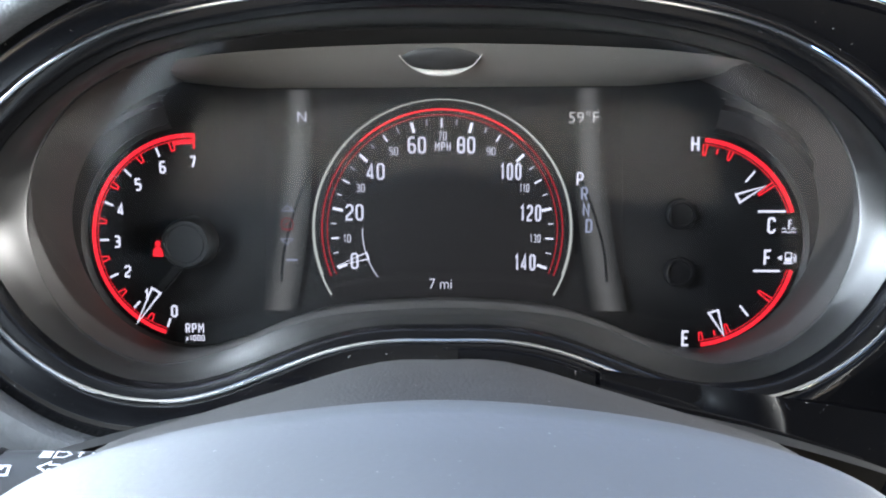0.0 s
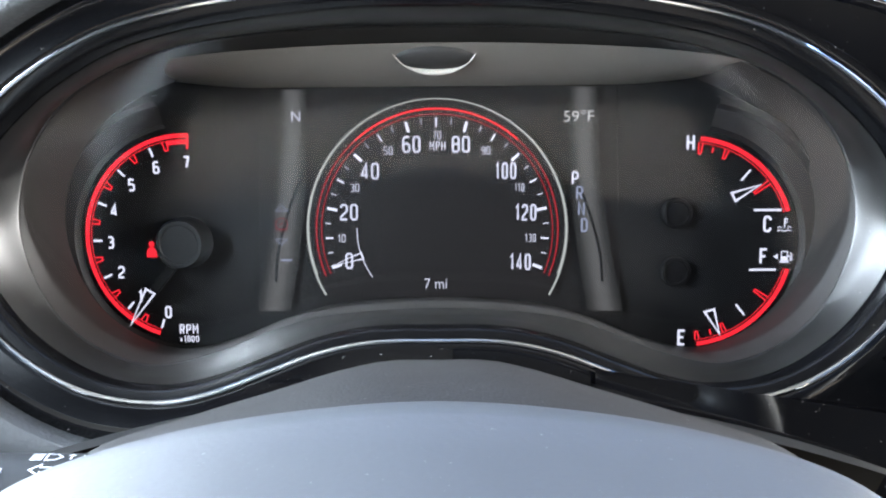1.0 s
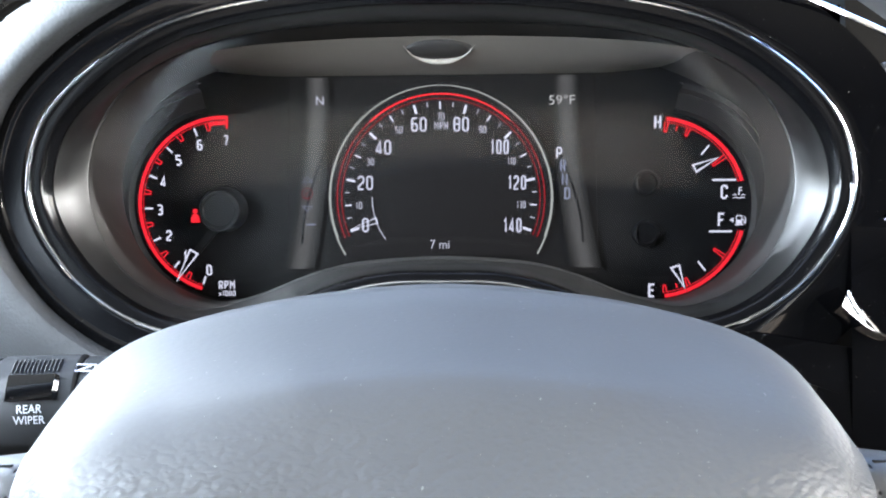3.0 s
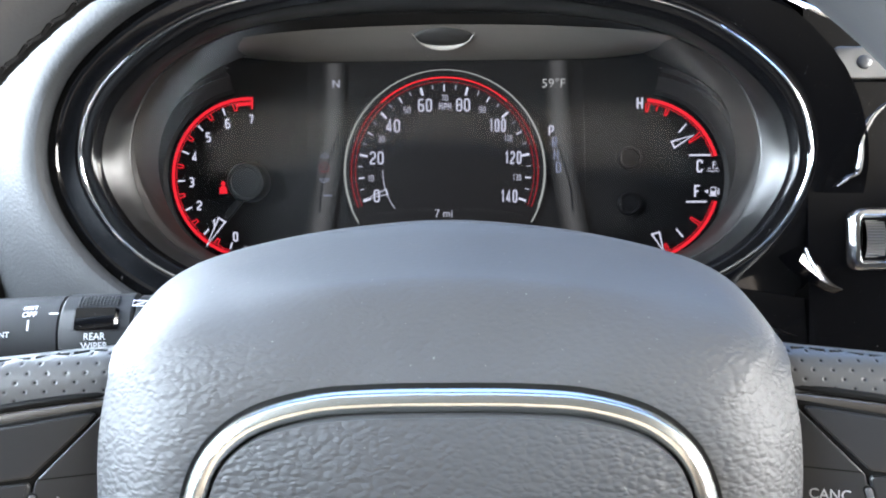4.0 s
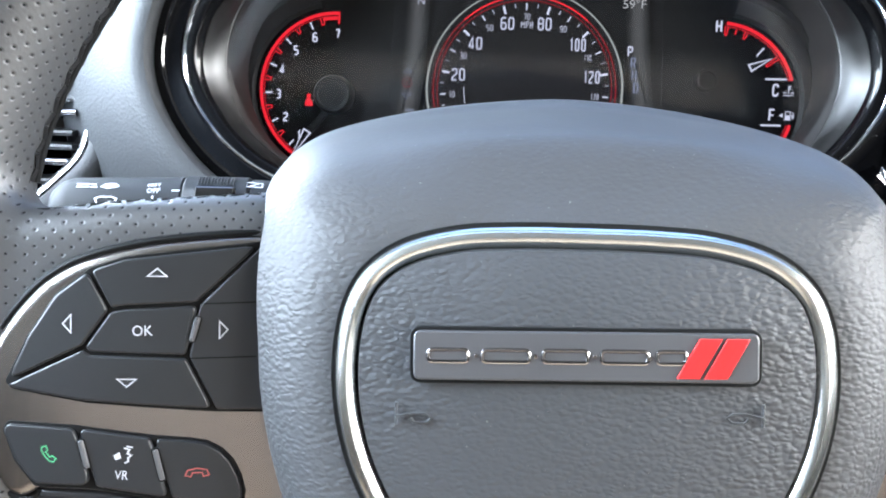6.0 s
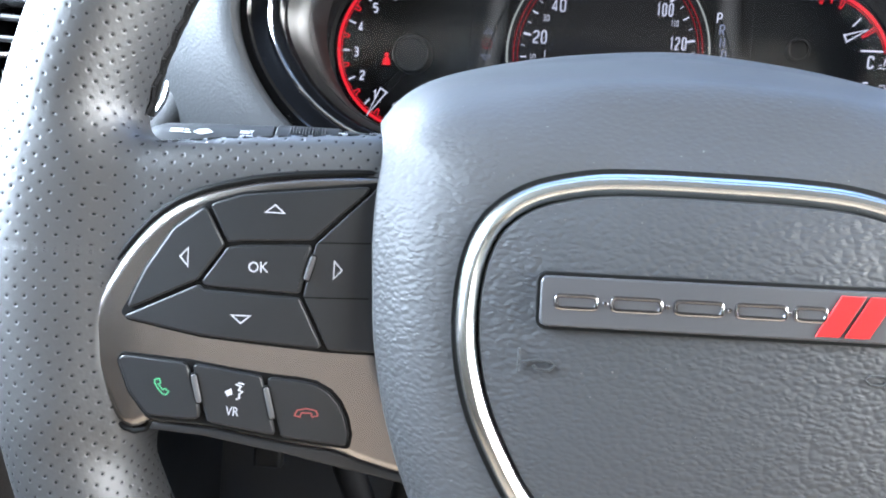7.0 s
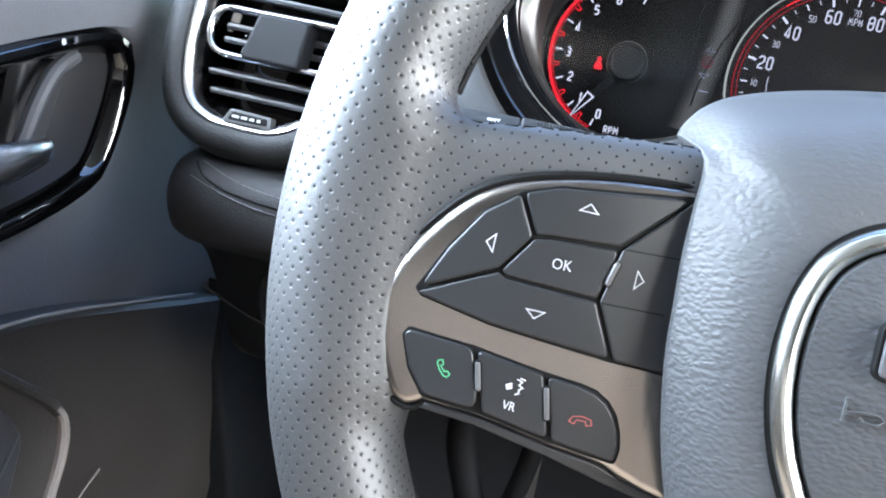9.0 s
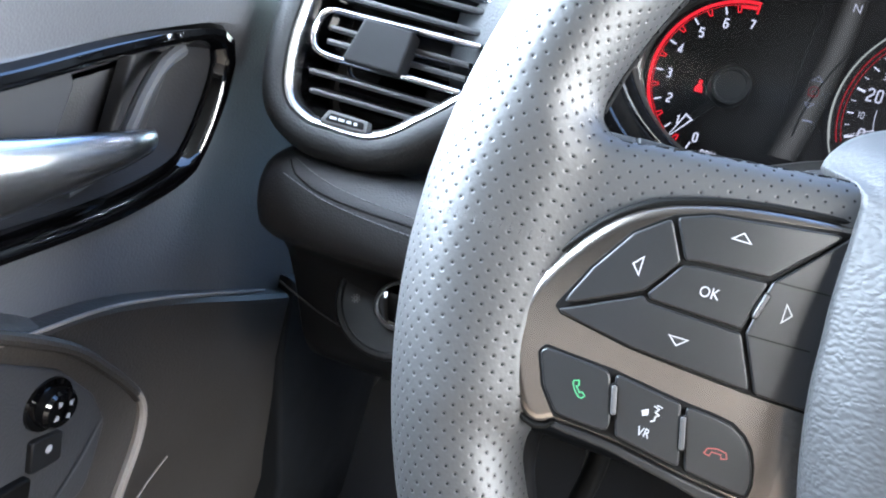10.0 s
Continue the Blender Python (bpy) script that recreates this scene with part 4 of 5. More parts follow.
rings = [hub_ring(s) for s in (0.0, 0.03, 0.1, 0.2, 0.32, 0.42, 0.5, 0.55, 0.58, 0.61, 0.64, 0.68, 0.74, 0.8, 0.88, 0.94, 0.975, 0.99)]
for k, (sc, dy) in enumerate(((1.004, 2.0), (1.000, 4.5), (0.985, 7.0), (0.95, 9.0), (0.90, 13.0), (0.86, 22.0))):
    rings.append([Vector(((HUB_MID[0] + (e[0] - HUB_MID[0]) * sc) * MM, (e[2] + dy) * MM, (HUB_MID[1] + (e[1] - HUB_MID[1]) * sc) * MM)) for e in EDGE])
hub = part("airbag_cover", loft(rings), HUB_LEATHER, wheel, "grey grained airbag cover", smooth=60)


def centre_y(f, z):
    return 80.2 + 3.0 * f ** 3 + 0.03 * (z + 110) * 0 + 1.6 * max(0, (z + 92) / 20) ** 2


core = [[Vector((x * MM, (trim_y(z) + 2.5) * MM, z * MM)) for x, z in inset(TRIM, 5.5)]]
for f in (1.0, 0.97, 0.88, 0.75, 0.6, 0.45, 0.3, 0.15, 0.02):
    core.append([Vector(((HUB_MID[0] + (x - HUB_MID[0]) * f) * MM, centre_y(f, HUB_MID[1] + (z - HUB_MID[1]) * f) * MM, (HUB_MID[1] + (z - HUB_MID[1]) * f) * MM)) for x, z in TRIM_IN])
part("horn_pad", loft(core, cap_b=True), PAD_LEATHER, wheel, "grained horn pad")
trims = []
for w, dy in ((0.0, 2.2), (0.2, 0.0), (0.8, -1.6), (2.0, -2.8), (3.4, -3.1), (4.8, -2.4), (6.0, -0.8), (6.5, 1.5), (6.5, 4.0)):
    trims.append([Vector((x * MM, (trim_y(z) + dy) * MM, z * MM)) for x, z in inset(TRIM, w)])
part("trim_ring", loft(trims), CHROME_SOFT, wheel, "polished silver trim ring round the horn pad")
grooves = [[Vector((x * MM, (trim_y(z) + dy) * MM, z * MM)) for x, z in inset(TRIM, w)] for w, dy in ((-0.7, -0.15), (0.3, -0.05))]
part("trim_gap", loft(grooves), GAP, wheel)


def on_badge(u, v, d):
    c, s = math.cos(radians(1.2)), math.sin(radians(1.2))
    x, z = -0.9 + c * u - s * v, -103.8 + s * u + c * v
    return Vector((x * MM, (78.9 + d) * MM, z * MM))


plate = rounded([(-41.6, -6.0), (41.6, -6.0), (41.6, 6.0), (-41.6, 6.0)], 2.0, 6)
part("badge_gap", slab(inset(plate, -0.9), on_badge, 0.2, 3.5, 0.2), GAP, wheel)
badge = part("badge", slab(plate, on_badge, -0.6, 3.0, 0.5), BADGE_BASE, wheel, "grey badge plate with dark chrome and red shapes")
for u0, wd in ((-33.2, 10.6), (-19.2, 12.4), (-4.8, 11.8), (9.4, 12.2), (20.6, 8.0)):
    o = rounded([(u0 - wd / 2, -2.0), (u0 + wd / 2, -2.0), (u0 + wd / 2, 2.0), (u0 - wd / 2, 2.0)], 1.7, 6)
    i = inset(o, 1.05)
    part("emblem_bar", loft([[on_badge(u, v, d) for u, v in q] for q, d in ((o, -0.5), (inset(o, 0.1), -0.8), (inset(o, 0.45), -1.0), (inset(o, 0.85), -0.9), (i, -0.55))]), BADGE_CHROME, badge, "dark chrome outline")
for u0 in (-26.4, -12.0, 2.2, 15.6):
    part("emblem_stud", slab(circle(u0, 0.0, 0.55, k=13)[:-1], on_badge, -0.9, -0.5, 0.1), BADGE_CHROME, badge)
for u0 in (26.6, 33.2):
    part("emblem_slash", slab([(u0 - 4.8, -4.9), (u0 + 0.6, -4.9), (u0 + 6.0, 4.7), (u0 + 0.6, 4.7)], on_badge, -1.1, -0.5, 0.15), BADGE_RED, badge, "red slanted stripe")


def on_pad(u, v, d):
    f = 0.5
    return Vector((u * MM, (centre_y(0.6, v) + d) * MM, v * MM))


for sg, u0, v0 in ((1, -44.5, -120.0), (-1, 41.0, -117.5)):
    lines = [[(u0 - sg * 2.0, v0 + 3.2), (u0 - sg * 2.0, v0 - 2.4)], [(u0 - sg * 2.0, v0 - 0.2), (u0 + sg * 2.0, v0 + 0.6), (u0 + sg * 5.5, v0 + 0.6), (u0 + sg * 6.8, v0 - 0.4), (u0 + sg * 5.5, v0 - 1.6), (u0 + sg * 2.5, v0 - 1.6), (u0 + sg * 1.6, v0 - 0.6)]]
    bms = [tube([on_pad(u, v, 0.0) for u, v in ln], ring_profile(0.00035, 6), up=(0, 1, 0)) for ln in lines]
    part("horn_symbol", join(*bms), PAD_LEATHER, wheel, "embossed horn symbol")

# spoke button pods
BEZEL = [(-70, -74.9), (-85.1, -76.4), (-105, -78.4), (-120.5, -81.2), (-134.1, -85.8), (-144.5, -93.4), (-154.3, -106.4), (-159.4, -118.9), (-158.6, -132), (-153.0, -144.5), (-149.5, -148.0), (-145.8, -148.6), (-142.8, -146.4)]
BTN = {
    "left_button": [(-129.2, -87.3), (-123.9, -97.6), (-130.5, -107.3), (-150.0, -117.2), (-144.5, -105.0), (-137.4, -93.8)],
    "up_button": [(-128.6, -87.0), (-120.1, -83.9), (-86.0, -79.2), (-102.2, -95.4), (-119.8, -96.5), (-123.4, -97.3)],
    "ok_button": [(-123.6, -97.9), (-119.8, -97.1), (-102.6, -96.0), (-102.0, -97.4), (-104.6, -109.7), (-128.6, -109.0), (-130.0, -107.5)],
    "down_button": [(-130.4, -108.0), (-128.7, -109.4), (-104.5, -110.2), (-97.6, -124.4), (-129.6, -122.0), (-148.6, -118.8), (-149.8, -117.7)],
    "right_button": [(-101.5, -95.9), (-86.4, -79.8), (-72, -78.8), (-72, -125.8), (-97.0, -124.6), (-104.0, -110.0)],
    "call_button": [(-151.0, -129.8), (-149.7, -127.9), (-132.3, -128.9), (-127.5, -145.0), (-142.7, -144.2), (-147.8, -138.0)],
    "voice_button": [(-131.6, -128.9), (-113.2, -131.6), (-108.5, -148.4), (-126.8, -145.1)],
    "hang_up_button": [(-112.5, -131.7), (-104, -132.5), (-99.5, -133.4), (-95.8, -135.6), (-93, -138.8), (-91, -143), (-89.9, -147.5), (-90.4, -151.2), (-107.8, -148.5)],
}


def tucked(bm):
    """Arches a pod piece a little and bends it away from the viewer where it runs under the airbag cover."""
    for s in (-1, 1):
        for x in (0.092, 0.1, 0.108, 0.116, 0.124, 0.132, 0.14, 0.148, 0.155):
            bmesh.ops.bisect_plane(bm, geom=bm.verts[:] + bm.edges[:] + bm.faces[:], plane_co=(s * x, 0, 0), plane_no=(1, 0, 0))
        for x in (0.0842, 0.078):
            bmesh.ops.bisect_plane(bm, geom=bm.verts[:] + bm.edges[:] + bm.faces[:], plane_co=(s * x, 0, 0), plane_no=(1, 0, 0))
        for x in (0.0842, 0.078):
            bmesh.ops.bisect_plane(bm, geom=bm.verts[:] + bm.edges[:] + bm.faces[:], plane_co=(s * x, 0, -0.115), plane_no=(s, 0, -0.26))
    for v in bm.verts:
        v.co.y += 2.0 * max(0.0, 0.0842 - 0.26 * max(0.0, -0.115 - v.co.z) - abs(v.co.x))
        v.co.y += 2.6 * ((max(0.085, abs(v.co.x)) - 0.121) ** 2 - 0.00044)
    return bm


def pod(side):
    """The button pod of one spoke; side -1 is the wheel's left."""
    def place(u, v, d):
        x, lift = (u, 0.0) if side < 0 else (-u, 1.1)
        return Vector((x * MM, pod_plane(u * MM, v * MM) + d * MM, (v + lift) * MM))
    top = curve_through(BEZEL, 60, False)
    outline = np.array([*top, *curve_through([(-142.8, -146.6), (-127, -147.3), (-108, -150.8), (-94, -153.2), (-89.5, -155.4), (-80, -158.6), (-70, -160.5)], 24, False), (-70, -140), (-70, -110), (-70, -90)])
    rings = []
    for w, d in ((0.0, 9.0), (0.0, 1.2), (0.25, 0.0), (0.9, -1.1), (1.8, -1.75), (2.8, -2.0), (3.4, -2.05)):
        rings.append([place(u, v, d) for u, v in inset(outline, w)])
    frame_ = part("spoke_bezel", tucked(loft(rings, cap_a=True, cap_b=True)), SATIN, wheel, "satin nickel spoke bezel")
    part("bezel_groove", tucked(tube([place(u, v, 0.7) for u, v in inset(outline, -0.7)[:62]], ring_profile(0.0010, 8))), GAP, frame_, "dark joint between bezel and leather")
    up_all = [(-85.5, -78.4), (-120.1, -83.4), (-129, -86.7), (-137.6, -93.5), (-144.9, -104.8), (-150.8, -117.2), (-148.8, -119.1), (-129.6, -122.5), (-97.4, -125.2), (-72, -126.2), (-72, -77.8)]
    low_all = [(-151.5, -129.8), (-150.0, -127.4), (-132.3, -128.3), (-113.1, -131.0), (-104, -131.9), (-99.2, -132.8), (-95.3, -135.1), (-92.4, -138.4), (-90.4, -142.8), (-89.3, -147.5), (-89.8, -152.0), (-108.6, -149.2), (-127.4, -145.8), (-143.0, -145.0), (-148.3, -138.2)]
    for name, poly in (("button_well", up_all), ("button_well", low_all)):
        part(name, tucked(slab(rounded(poly, 1.6 if poly is low_all else 1.2, 4), place, -2.15, 1.0, 0.2)), GAP, frame_, "black gap round the buttons")
    made = {}
    for name, poly in BTN.items():
        q = inset(rounded(poly, 3.0 if name == "call_button" else 1.6, 5), 0.28)
        lift = -3.2 if name != "ok_button" else -3.0
        made[name] = part(name, tucked(slab(q, place, lift, 0.0, 0.55)), BUTTON, frame_, "matt black button")
    skirt = [(-142, -146.4), (-127, -147.2), (-108, -150.8), (-94, -153.0), (-89.5, -155.0), (-74, -159.6), (-74, -162.5), (-90, -158.5), (-108, -153.6), (-128, -149.6), (-143, -148.5)]
    part("pod_skirt", tucked(slab(skirt, place, -0.5, 14.0, 0.8)), BUTTON, frame_, "dark lower lip")
    for a, b in [((-101.4, -98.8), (-103.2, -106.0)), ((-130.6, -131.8), (-128.6, -140.0)), ((-112.0, -134.4), (-109.8, -143.6))]:
        a, b = np.array(a), np.array(b)
        e = (b - a) / np.linalg.norm(b - a)
        nn = np.array([-e[1], e[0]])
        o = rounded([a + nn * 1.1, b + nn * 1.1, b - nn * 1.1, a - nn * 1.1], 1.0, 4)
        part("rib_gap", tucked(slab(o, place, -3.35, 0.0, 0.1)), GAP, frame_)
        part("button_rib", tucked(slab(inset(o, 0.4), place, -3.9, 0.0, 0.4)), material_rib, frame_, "raised grey rib between buttons")
    part("button_seam", tucked(join(strokes([[(-101.0, -95.6), (-76.2, -94.6)], [(-103.4, -110.3), (-76.2, -109.8)]], 0.35, place, 3.28))), GAP, frame_)

    def tri(u, v, a):
        c, q = math.cos(radians(a)), math.sin(radians(a))
        return [(u + c * e - q * f, v + q * e + c * f) for e, f in ((1.25, 0), (-0.8, 2.35), (-0.8, -2.35), (1.25, 0))]

    def mark(name, bm, m, owner):
        return part(name, tucked(bm), m, frame_, "printed symbol")
    if side < 0:
        for u, v, a in ((-111.7, -87.6, 90), (-133.9, -101.3, 180), (-95.4, -102.6, 0), (-119.1, -116.7, 270)):
            mark("arrow_symbol", strokes([tri(u, v, a)], 0.34, place, 3.35), WHITE_PRINT, 0)
        mark("lettering", lettering("OK", 2.9, shift(place, -115.3, -102.9, 2), 0.88, 0.0, 3.4), WHITE_PRINT, 0)
        hs = [(-2.4, 1.9), (-1.0, 2.4), (-0.5, 1.0), (-1.2, 0.4), (0.2, -1.3), (1.0, -0.9), (2.2, -1.8), (1.4, -2.9), (0.2, -2.7), (-1.4, -1.0), (-2.5, 1.0), (-2.4, 1.9)]
        mark("call_symbol", strokes([[(-138.5 + 0.8 * u, -135.7 + 0.8 * v) for u, v in hs]], 0.36, place, 3.35), GREEN_PRINT, 0)
        hu = [(-3.0, -0.6), (-2.4, 0.8), (0.0, 1.3), (2.4, 0.8), (3.0, -0.6), (1.6, -1.0), (1.2, 0.1), (-1.2, 0.1), (-1.6, -1.0), (-3.0, -0.6)]
        mark("hang_up_symbol", strokes([[(-101.3 + u, -141.6 + v) for u, v in hu]], 0.33, place, 3.35), RED_PRINT, 0)
        mark("lettering", lettering("VR", 2.5, shift(place, -120.2, -141.6, -3), 0.8, 0.006, 3.4), WHITE_PRINT, 0)
        profile = [(-119.6, -134.3), (-118.2, -134.8), (-118.8, -135.8), (-117.8, -136.3), (-118.6, -137.0), (-118.5, -137.9), (-119.4, -138.4)]
        cone = [[(-122.3, -136.3), (-120.7, -135.4), (-120.3, -137.0), (-121.7, -137.6)]]
        mark("voice_symbol", join(strokes([profile, [(-119.0, -133.9), (-117.4, -134.2)]], 0.42, place, 3.35), fills(cone, place, 3.35)), WHITE_PRINT, 0)
    else:
        def flip(u, v, d):
            return place(-u, v, d)
        mark("lettering", lettering("CANC", 2.7, shift(flip, 93.5, -101.5), 0.86, 0.01, 3.4), WHITE_PRINT, 0)
        mark("lettering", lettering("SET", 2.7, shift(flip, 113.5, -87.4), 0.86, 0.01, 3.4), WHITE_PRINT, 0)


pod(-1)
pod(1)

# ---- steering column ----
column = thing("steering_column", (0, 0.22, -0.16), "dusty grained black plastic steering column shroud behind the wheel", "column shroud")


def shroud_ring(y, drop, wide):
    half = [(0, -33.6), (22, -34.4), (48.5, -42.0), (74, -49.6), (101, -58.5), (112, -70), (108, -95), (80, -118), (0, -124)]
    return [Vector((x * wide * MM, y * MM, (-34 + (z + 34) * wide - drop) * MM)) for x, z in curve_through(mirrored(half), 72)]


part("upper_shroud", loft([shroud_ring(y, d, w) for y, d, w in ((149, 9, 0.80), (152, 4, 0.86), (158, 1.6, 0.90), (180, 0.6, 0.94), (205, 0.2, 0.97), (229, 0, 1.0), (232, 0.5, 1.0), (234, 3, 0.98), (290, 6, 0.98))], cap_a=True), SHROUD, column)
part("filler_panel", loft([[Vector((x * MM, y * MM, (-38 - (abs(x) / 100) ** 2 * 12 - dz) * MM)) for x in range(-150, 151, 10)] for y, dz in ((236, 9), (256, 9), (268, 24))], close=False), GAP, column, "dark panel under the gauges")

# ---- left stalk ----
stalk = thing("turn_signal_stalk", (-0.15, 0.205, -0.08), "black multifunction stalk with white lamp and wiper symbols", "control stalk")
SA, SB = Vector((-0.060, 0.214, -0.0690)), Vector((-0.196, 0.196, -0.0710))
SDIR = (SB - SA).normalized()
S_UP = (Vector((0, 0, 1)) - SDIR * SDIR.z).normalized()
S_FR = S_UP.cross(SDIR).normalized()
if S_FR.y > 0:
    S_FR = -S_FR


def stalk_point(s, a, r):
    """s along the stalk in mm, a degrees up from the front, r mm."""
    return SA + SDIR * (s * MM) + (S_FR * math.cos(radians(a)) * 0.9 + S_UP * math.sin(radians(a))) * (r * MM)


def on_stalk(s0, a0, r=16.0):
    def place(u, v, d):
        s = s0 - u
        return stalk_point(s, a0 + 13 + math.degrees(v / r), stalk_r(s) + 0.28 - d)
    return place


def stalk_r(s):
    return float(np.interp(s, [0, 30, 60, 62, 84, 85, 128, 134, 137], [11, 13.5, 15.5, 16.2, 16.2, 15.6, 14.6, 12.5, 8]))


def turned(s_list, k=40):
    return loft([[stalk_point(s, a, r) for a in np.linspace(0, 360, k, endpoint=False)] for s, r in s_list], cap_a=True, cap_b=True)


part("stalk_root", turned([(0, 11), (20, 13), (50, 15), (58, 15.4), (59, 14.6)]), STALK, stalk)
part("rotary_ring", turned([(59.2, 15.2), (60, 16.2), (84, 16.2), (84.8, 15.6)]), STALK, stalk, "black twist ring")
part("stalk_barrel", turned([(85.2, 15.0), (85.6, 15.8), (110, 15.2), (128, 14.6), (133, 13), (136, 10), (137.2, 6)]), STALK, stalk)
part("wiper_button", loft([[stalk_point(s, a, r) for s, r in ((64, 16.3), (65, 17.6), (79, 17.6), (80, 16.3))] for a in (13, 16, 28, 38, 41)], close=False), PIANO, stalk, "gloss black rear wiper button")
for i in range(12):
    s = 65 + i * 1.25
    part("grip_rib", tube([stalk_point(s, a, 16.5) for a in (47, 54, 61, 68)], ring_profile(0.0003, 5), up=SDIR), STALK, stalk)
for body, s, a, h in (("REAR", 72, -9, 2.6), ("WIPER", 72, -21, 2.6), ("OFF", 95.5, 24, 2.4), ("MIST", 95.5, 35, 2.0), ("FRONT", 106, -4, 2.2), ("1", 95.5, 8, 4.2)):
    part("lettering", lettering(body, h, on_stalk(s, a), 0.9, 0.01, 0.25), WHITE_PRINT, stalk)
part("index_mark", strokes([[(-1.6, 0), (1.6, 0)]], 0.7, on_stalk(87, 24), 0.25), WHITE_PRINT, stalk)
p0 = on_stalk(112, 34)
part("washer_symbol", join(fills([[(-4, -0.8), (-1, -2.0), (3.5, -0.6), (1.5, 1.4), (-2, 1.2)]], p0, 0.25), strokes([[(-7.5, -1), (-5, -1)], [(-7.5, 0.6), (-5.5, 0.6)], [(-13, 0.8), (-8, 0.8)], [(-13, -0.8), (-8, -0.8)]], 0.6, p0, 0.25)), WHITE_PRINT, stalk)
p1 = on_stalk(113, 2)
part("windscreen_symbol", join(strokes([[(-4, 2.2), (-2, 3.0), (2, 3.0), (4, 2.2), (2.6, -1.6), (-2.6, -1.6), (-4, 2.2)], [(-1.6, -2.6), (0, -1.2), (1.6, 1.2)]], 0.6, p1, 0.25)), WHITE_PRINT, stalk)
p2 = on_stalk(57, 40)
part("rear_wiper_symbol", join(strokes([[(-3, 1.6), (3, 1.6), (3, -1.4), (-3, -1.4), (-3, 1.6)], [(-2, -1.2), (1.6, 1.0)]], 0.6, p2, 0.25)), WHITE_PRINT, stalk)
p3 = on_stalk(43, 66)
part("lamp_symbol", join(strokes([[(-1.2, 2.0), (1.2, 1.8), (2.8, 0), (1.2, -1.8), (-1.2, -2.0), (-1.2, 2.0)]] + [[(-5, v), (-2, v)] for v in (1.8, 0.9, 0, -0.9, -1.8)] + [[(5, -1.6), (5, 1.6)], [(4.2, 0.8), (5, 1.7), (5.8, 0.8)], [(8, 1.6), (8, -1.6)], [(7.2, -0.8), (8, -1.7), (8.8, -0.8)]], 0.5, p3, 0.25)), WHITE_PRINT, stalk)
p4 = on_stalk(42, 44)
part("turn_symbol", strokes([[(-5, 0), (-2.4, 2.0), (-2.4, 0.9), (0, 0.9), (0, -0.9), (-2.4, -0.9), (-2.4, -2.0), (-5, 0)], [(1.2, 0.9), (3.2, 0.9), (3.2, 2.0), (5.6, 0), (3.2, -2), (3.2, -0.9), (1.2, -0.9), (1.2, 0.9)]], 0.5, p4, 0.25), WHITE_PRINT, stalk)

# ---- dashboard ----
dash = thing("dashboard", (0, 0.40, -0.23), "grey grained dashboard with stitched lower pad", "dashboard")
left_half = list(range(76, N_RING)) + [0, 1, 2, 3]
part("fascia", loft([[in_space(inset(OUTER, d), y, 0.10)[i] for i in left_half] for d, y in ((-14.4, 270), (-14.4, 258.5), (-14.9, 256), (-16.2, 254.3), (-18.5, 253.6), (-23, 253.9), (-30, 257), (-40, 264), (-52, 274), (-68, 290), (-90, 318))], close=False), DASH, dash, "grey grained fascia")
top_rings = []
for y, z in ((262, 104), (264, 112), (270, 118), (290, 122), (330, 132), (420, 158), (560, 200), (800, 270), (980, 322)):
    top_rings.append([Vector((x * MM, y * MM + 0.00002 * abs(x - 100) * (1 if y < 300 else 0), (z - 46 * max(0, (abs(x - 20) - 120) / 200) ** 2 if y < 300 else z - 30 * max(0, (abs(x - 20) - 120) / 220) ** 1.4) * MM)) for x in range(-560, 1001, 20)])
# Added out of view to keep sky light off the bezel's bottom.
part("shade_brow", loft([[Vector((x * MM, y * MM, (z - 0.0016 * max(0.0, abs(x) - 60) ** 2 * 0.9) * MM)) for x in range(-150, 151, 10)] for y, z in ((263, 103), (240, 104), (222, 105), (217, 107), (217, 110), (224, 113), (266, 119))], close=False), DASH, dash, "unseen grained brow added to shade the lower bezel")
part("top_pad", loft(top_rings, close=False), DASH, dash, "grey grained dashboard top")
pad_prof = [(312, -92), (300, -97), (292, -102), (287.5, -110), (286.5, -118), (288.5, -128), (294, -138), (303, -145), (322, -150)]
xs = [-339, -338, -335, -330, -320, -300, -270, -230, -180, -120, -60, 60, 200]
part("lower_pad", loft([[Vector((x * MM, (y + e) * MM, (-118 + (z + 118) * k) * MM)) for y, z in curve_through(pad_prof, 24, False)] for x, e, k in zip(xs, (14, 8, 4, 1.5, 0.3, 0, 0, 0, 0, 0, 0, 0, 0), (0.72, 0.84, 0.93, 0.98, 1, 1, 1, 1, 1, 1, 1, 1, 1))], close=False, cap_a=False), PAD, dash, "soft stitched pad under the vent")
for z0, off in ((-104, 0.0), (-113.5, 0.0)):
    part("stitching", stitch_run([((-318 if z0 > -110 else -322) * MM, 0.2895 if z0 > -110 else 0.2862, (z0 + 4) * MM), (-290 * MM, 0.2878 if z0 > -110 else 0.2860, (z0 - 5) * MM), (-240 * MM, 0.2866 if z0 > -110 else 0.2862, (z0 - 9) * MM), (-180 * MM, 0.2864 if z0 > -110 else 0.2864, (z0 - 10) * MM)], 0.0042, 0.0034, 0.0004, 0.0), material_rib, dash, "grey seam stitches")
part("pad_seam", tube(curve_through([(-0.322, 0.2915, -0.1015), (-0.312, 0.2872, -0.110), (-0.28, 0.2864, -0.1165), (-0.18, 0.2864, -0.1185)], 30, False), ring_profile(0.0006, 6)), GAP, dash)
low_prof = [(318, -149), (330, -150), (340, -156), (348, -172), (354, -190), (358, -205), (366, -216), (390, -224), (500, -236)]
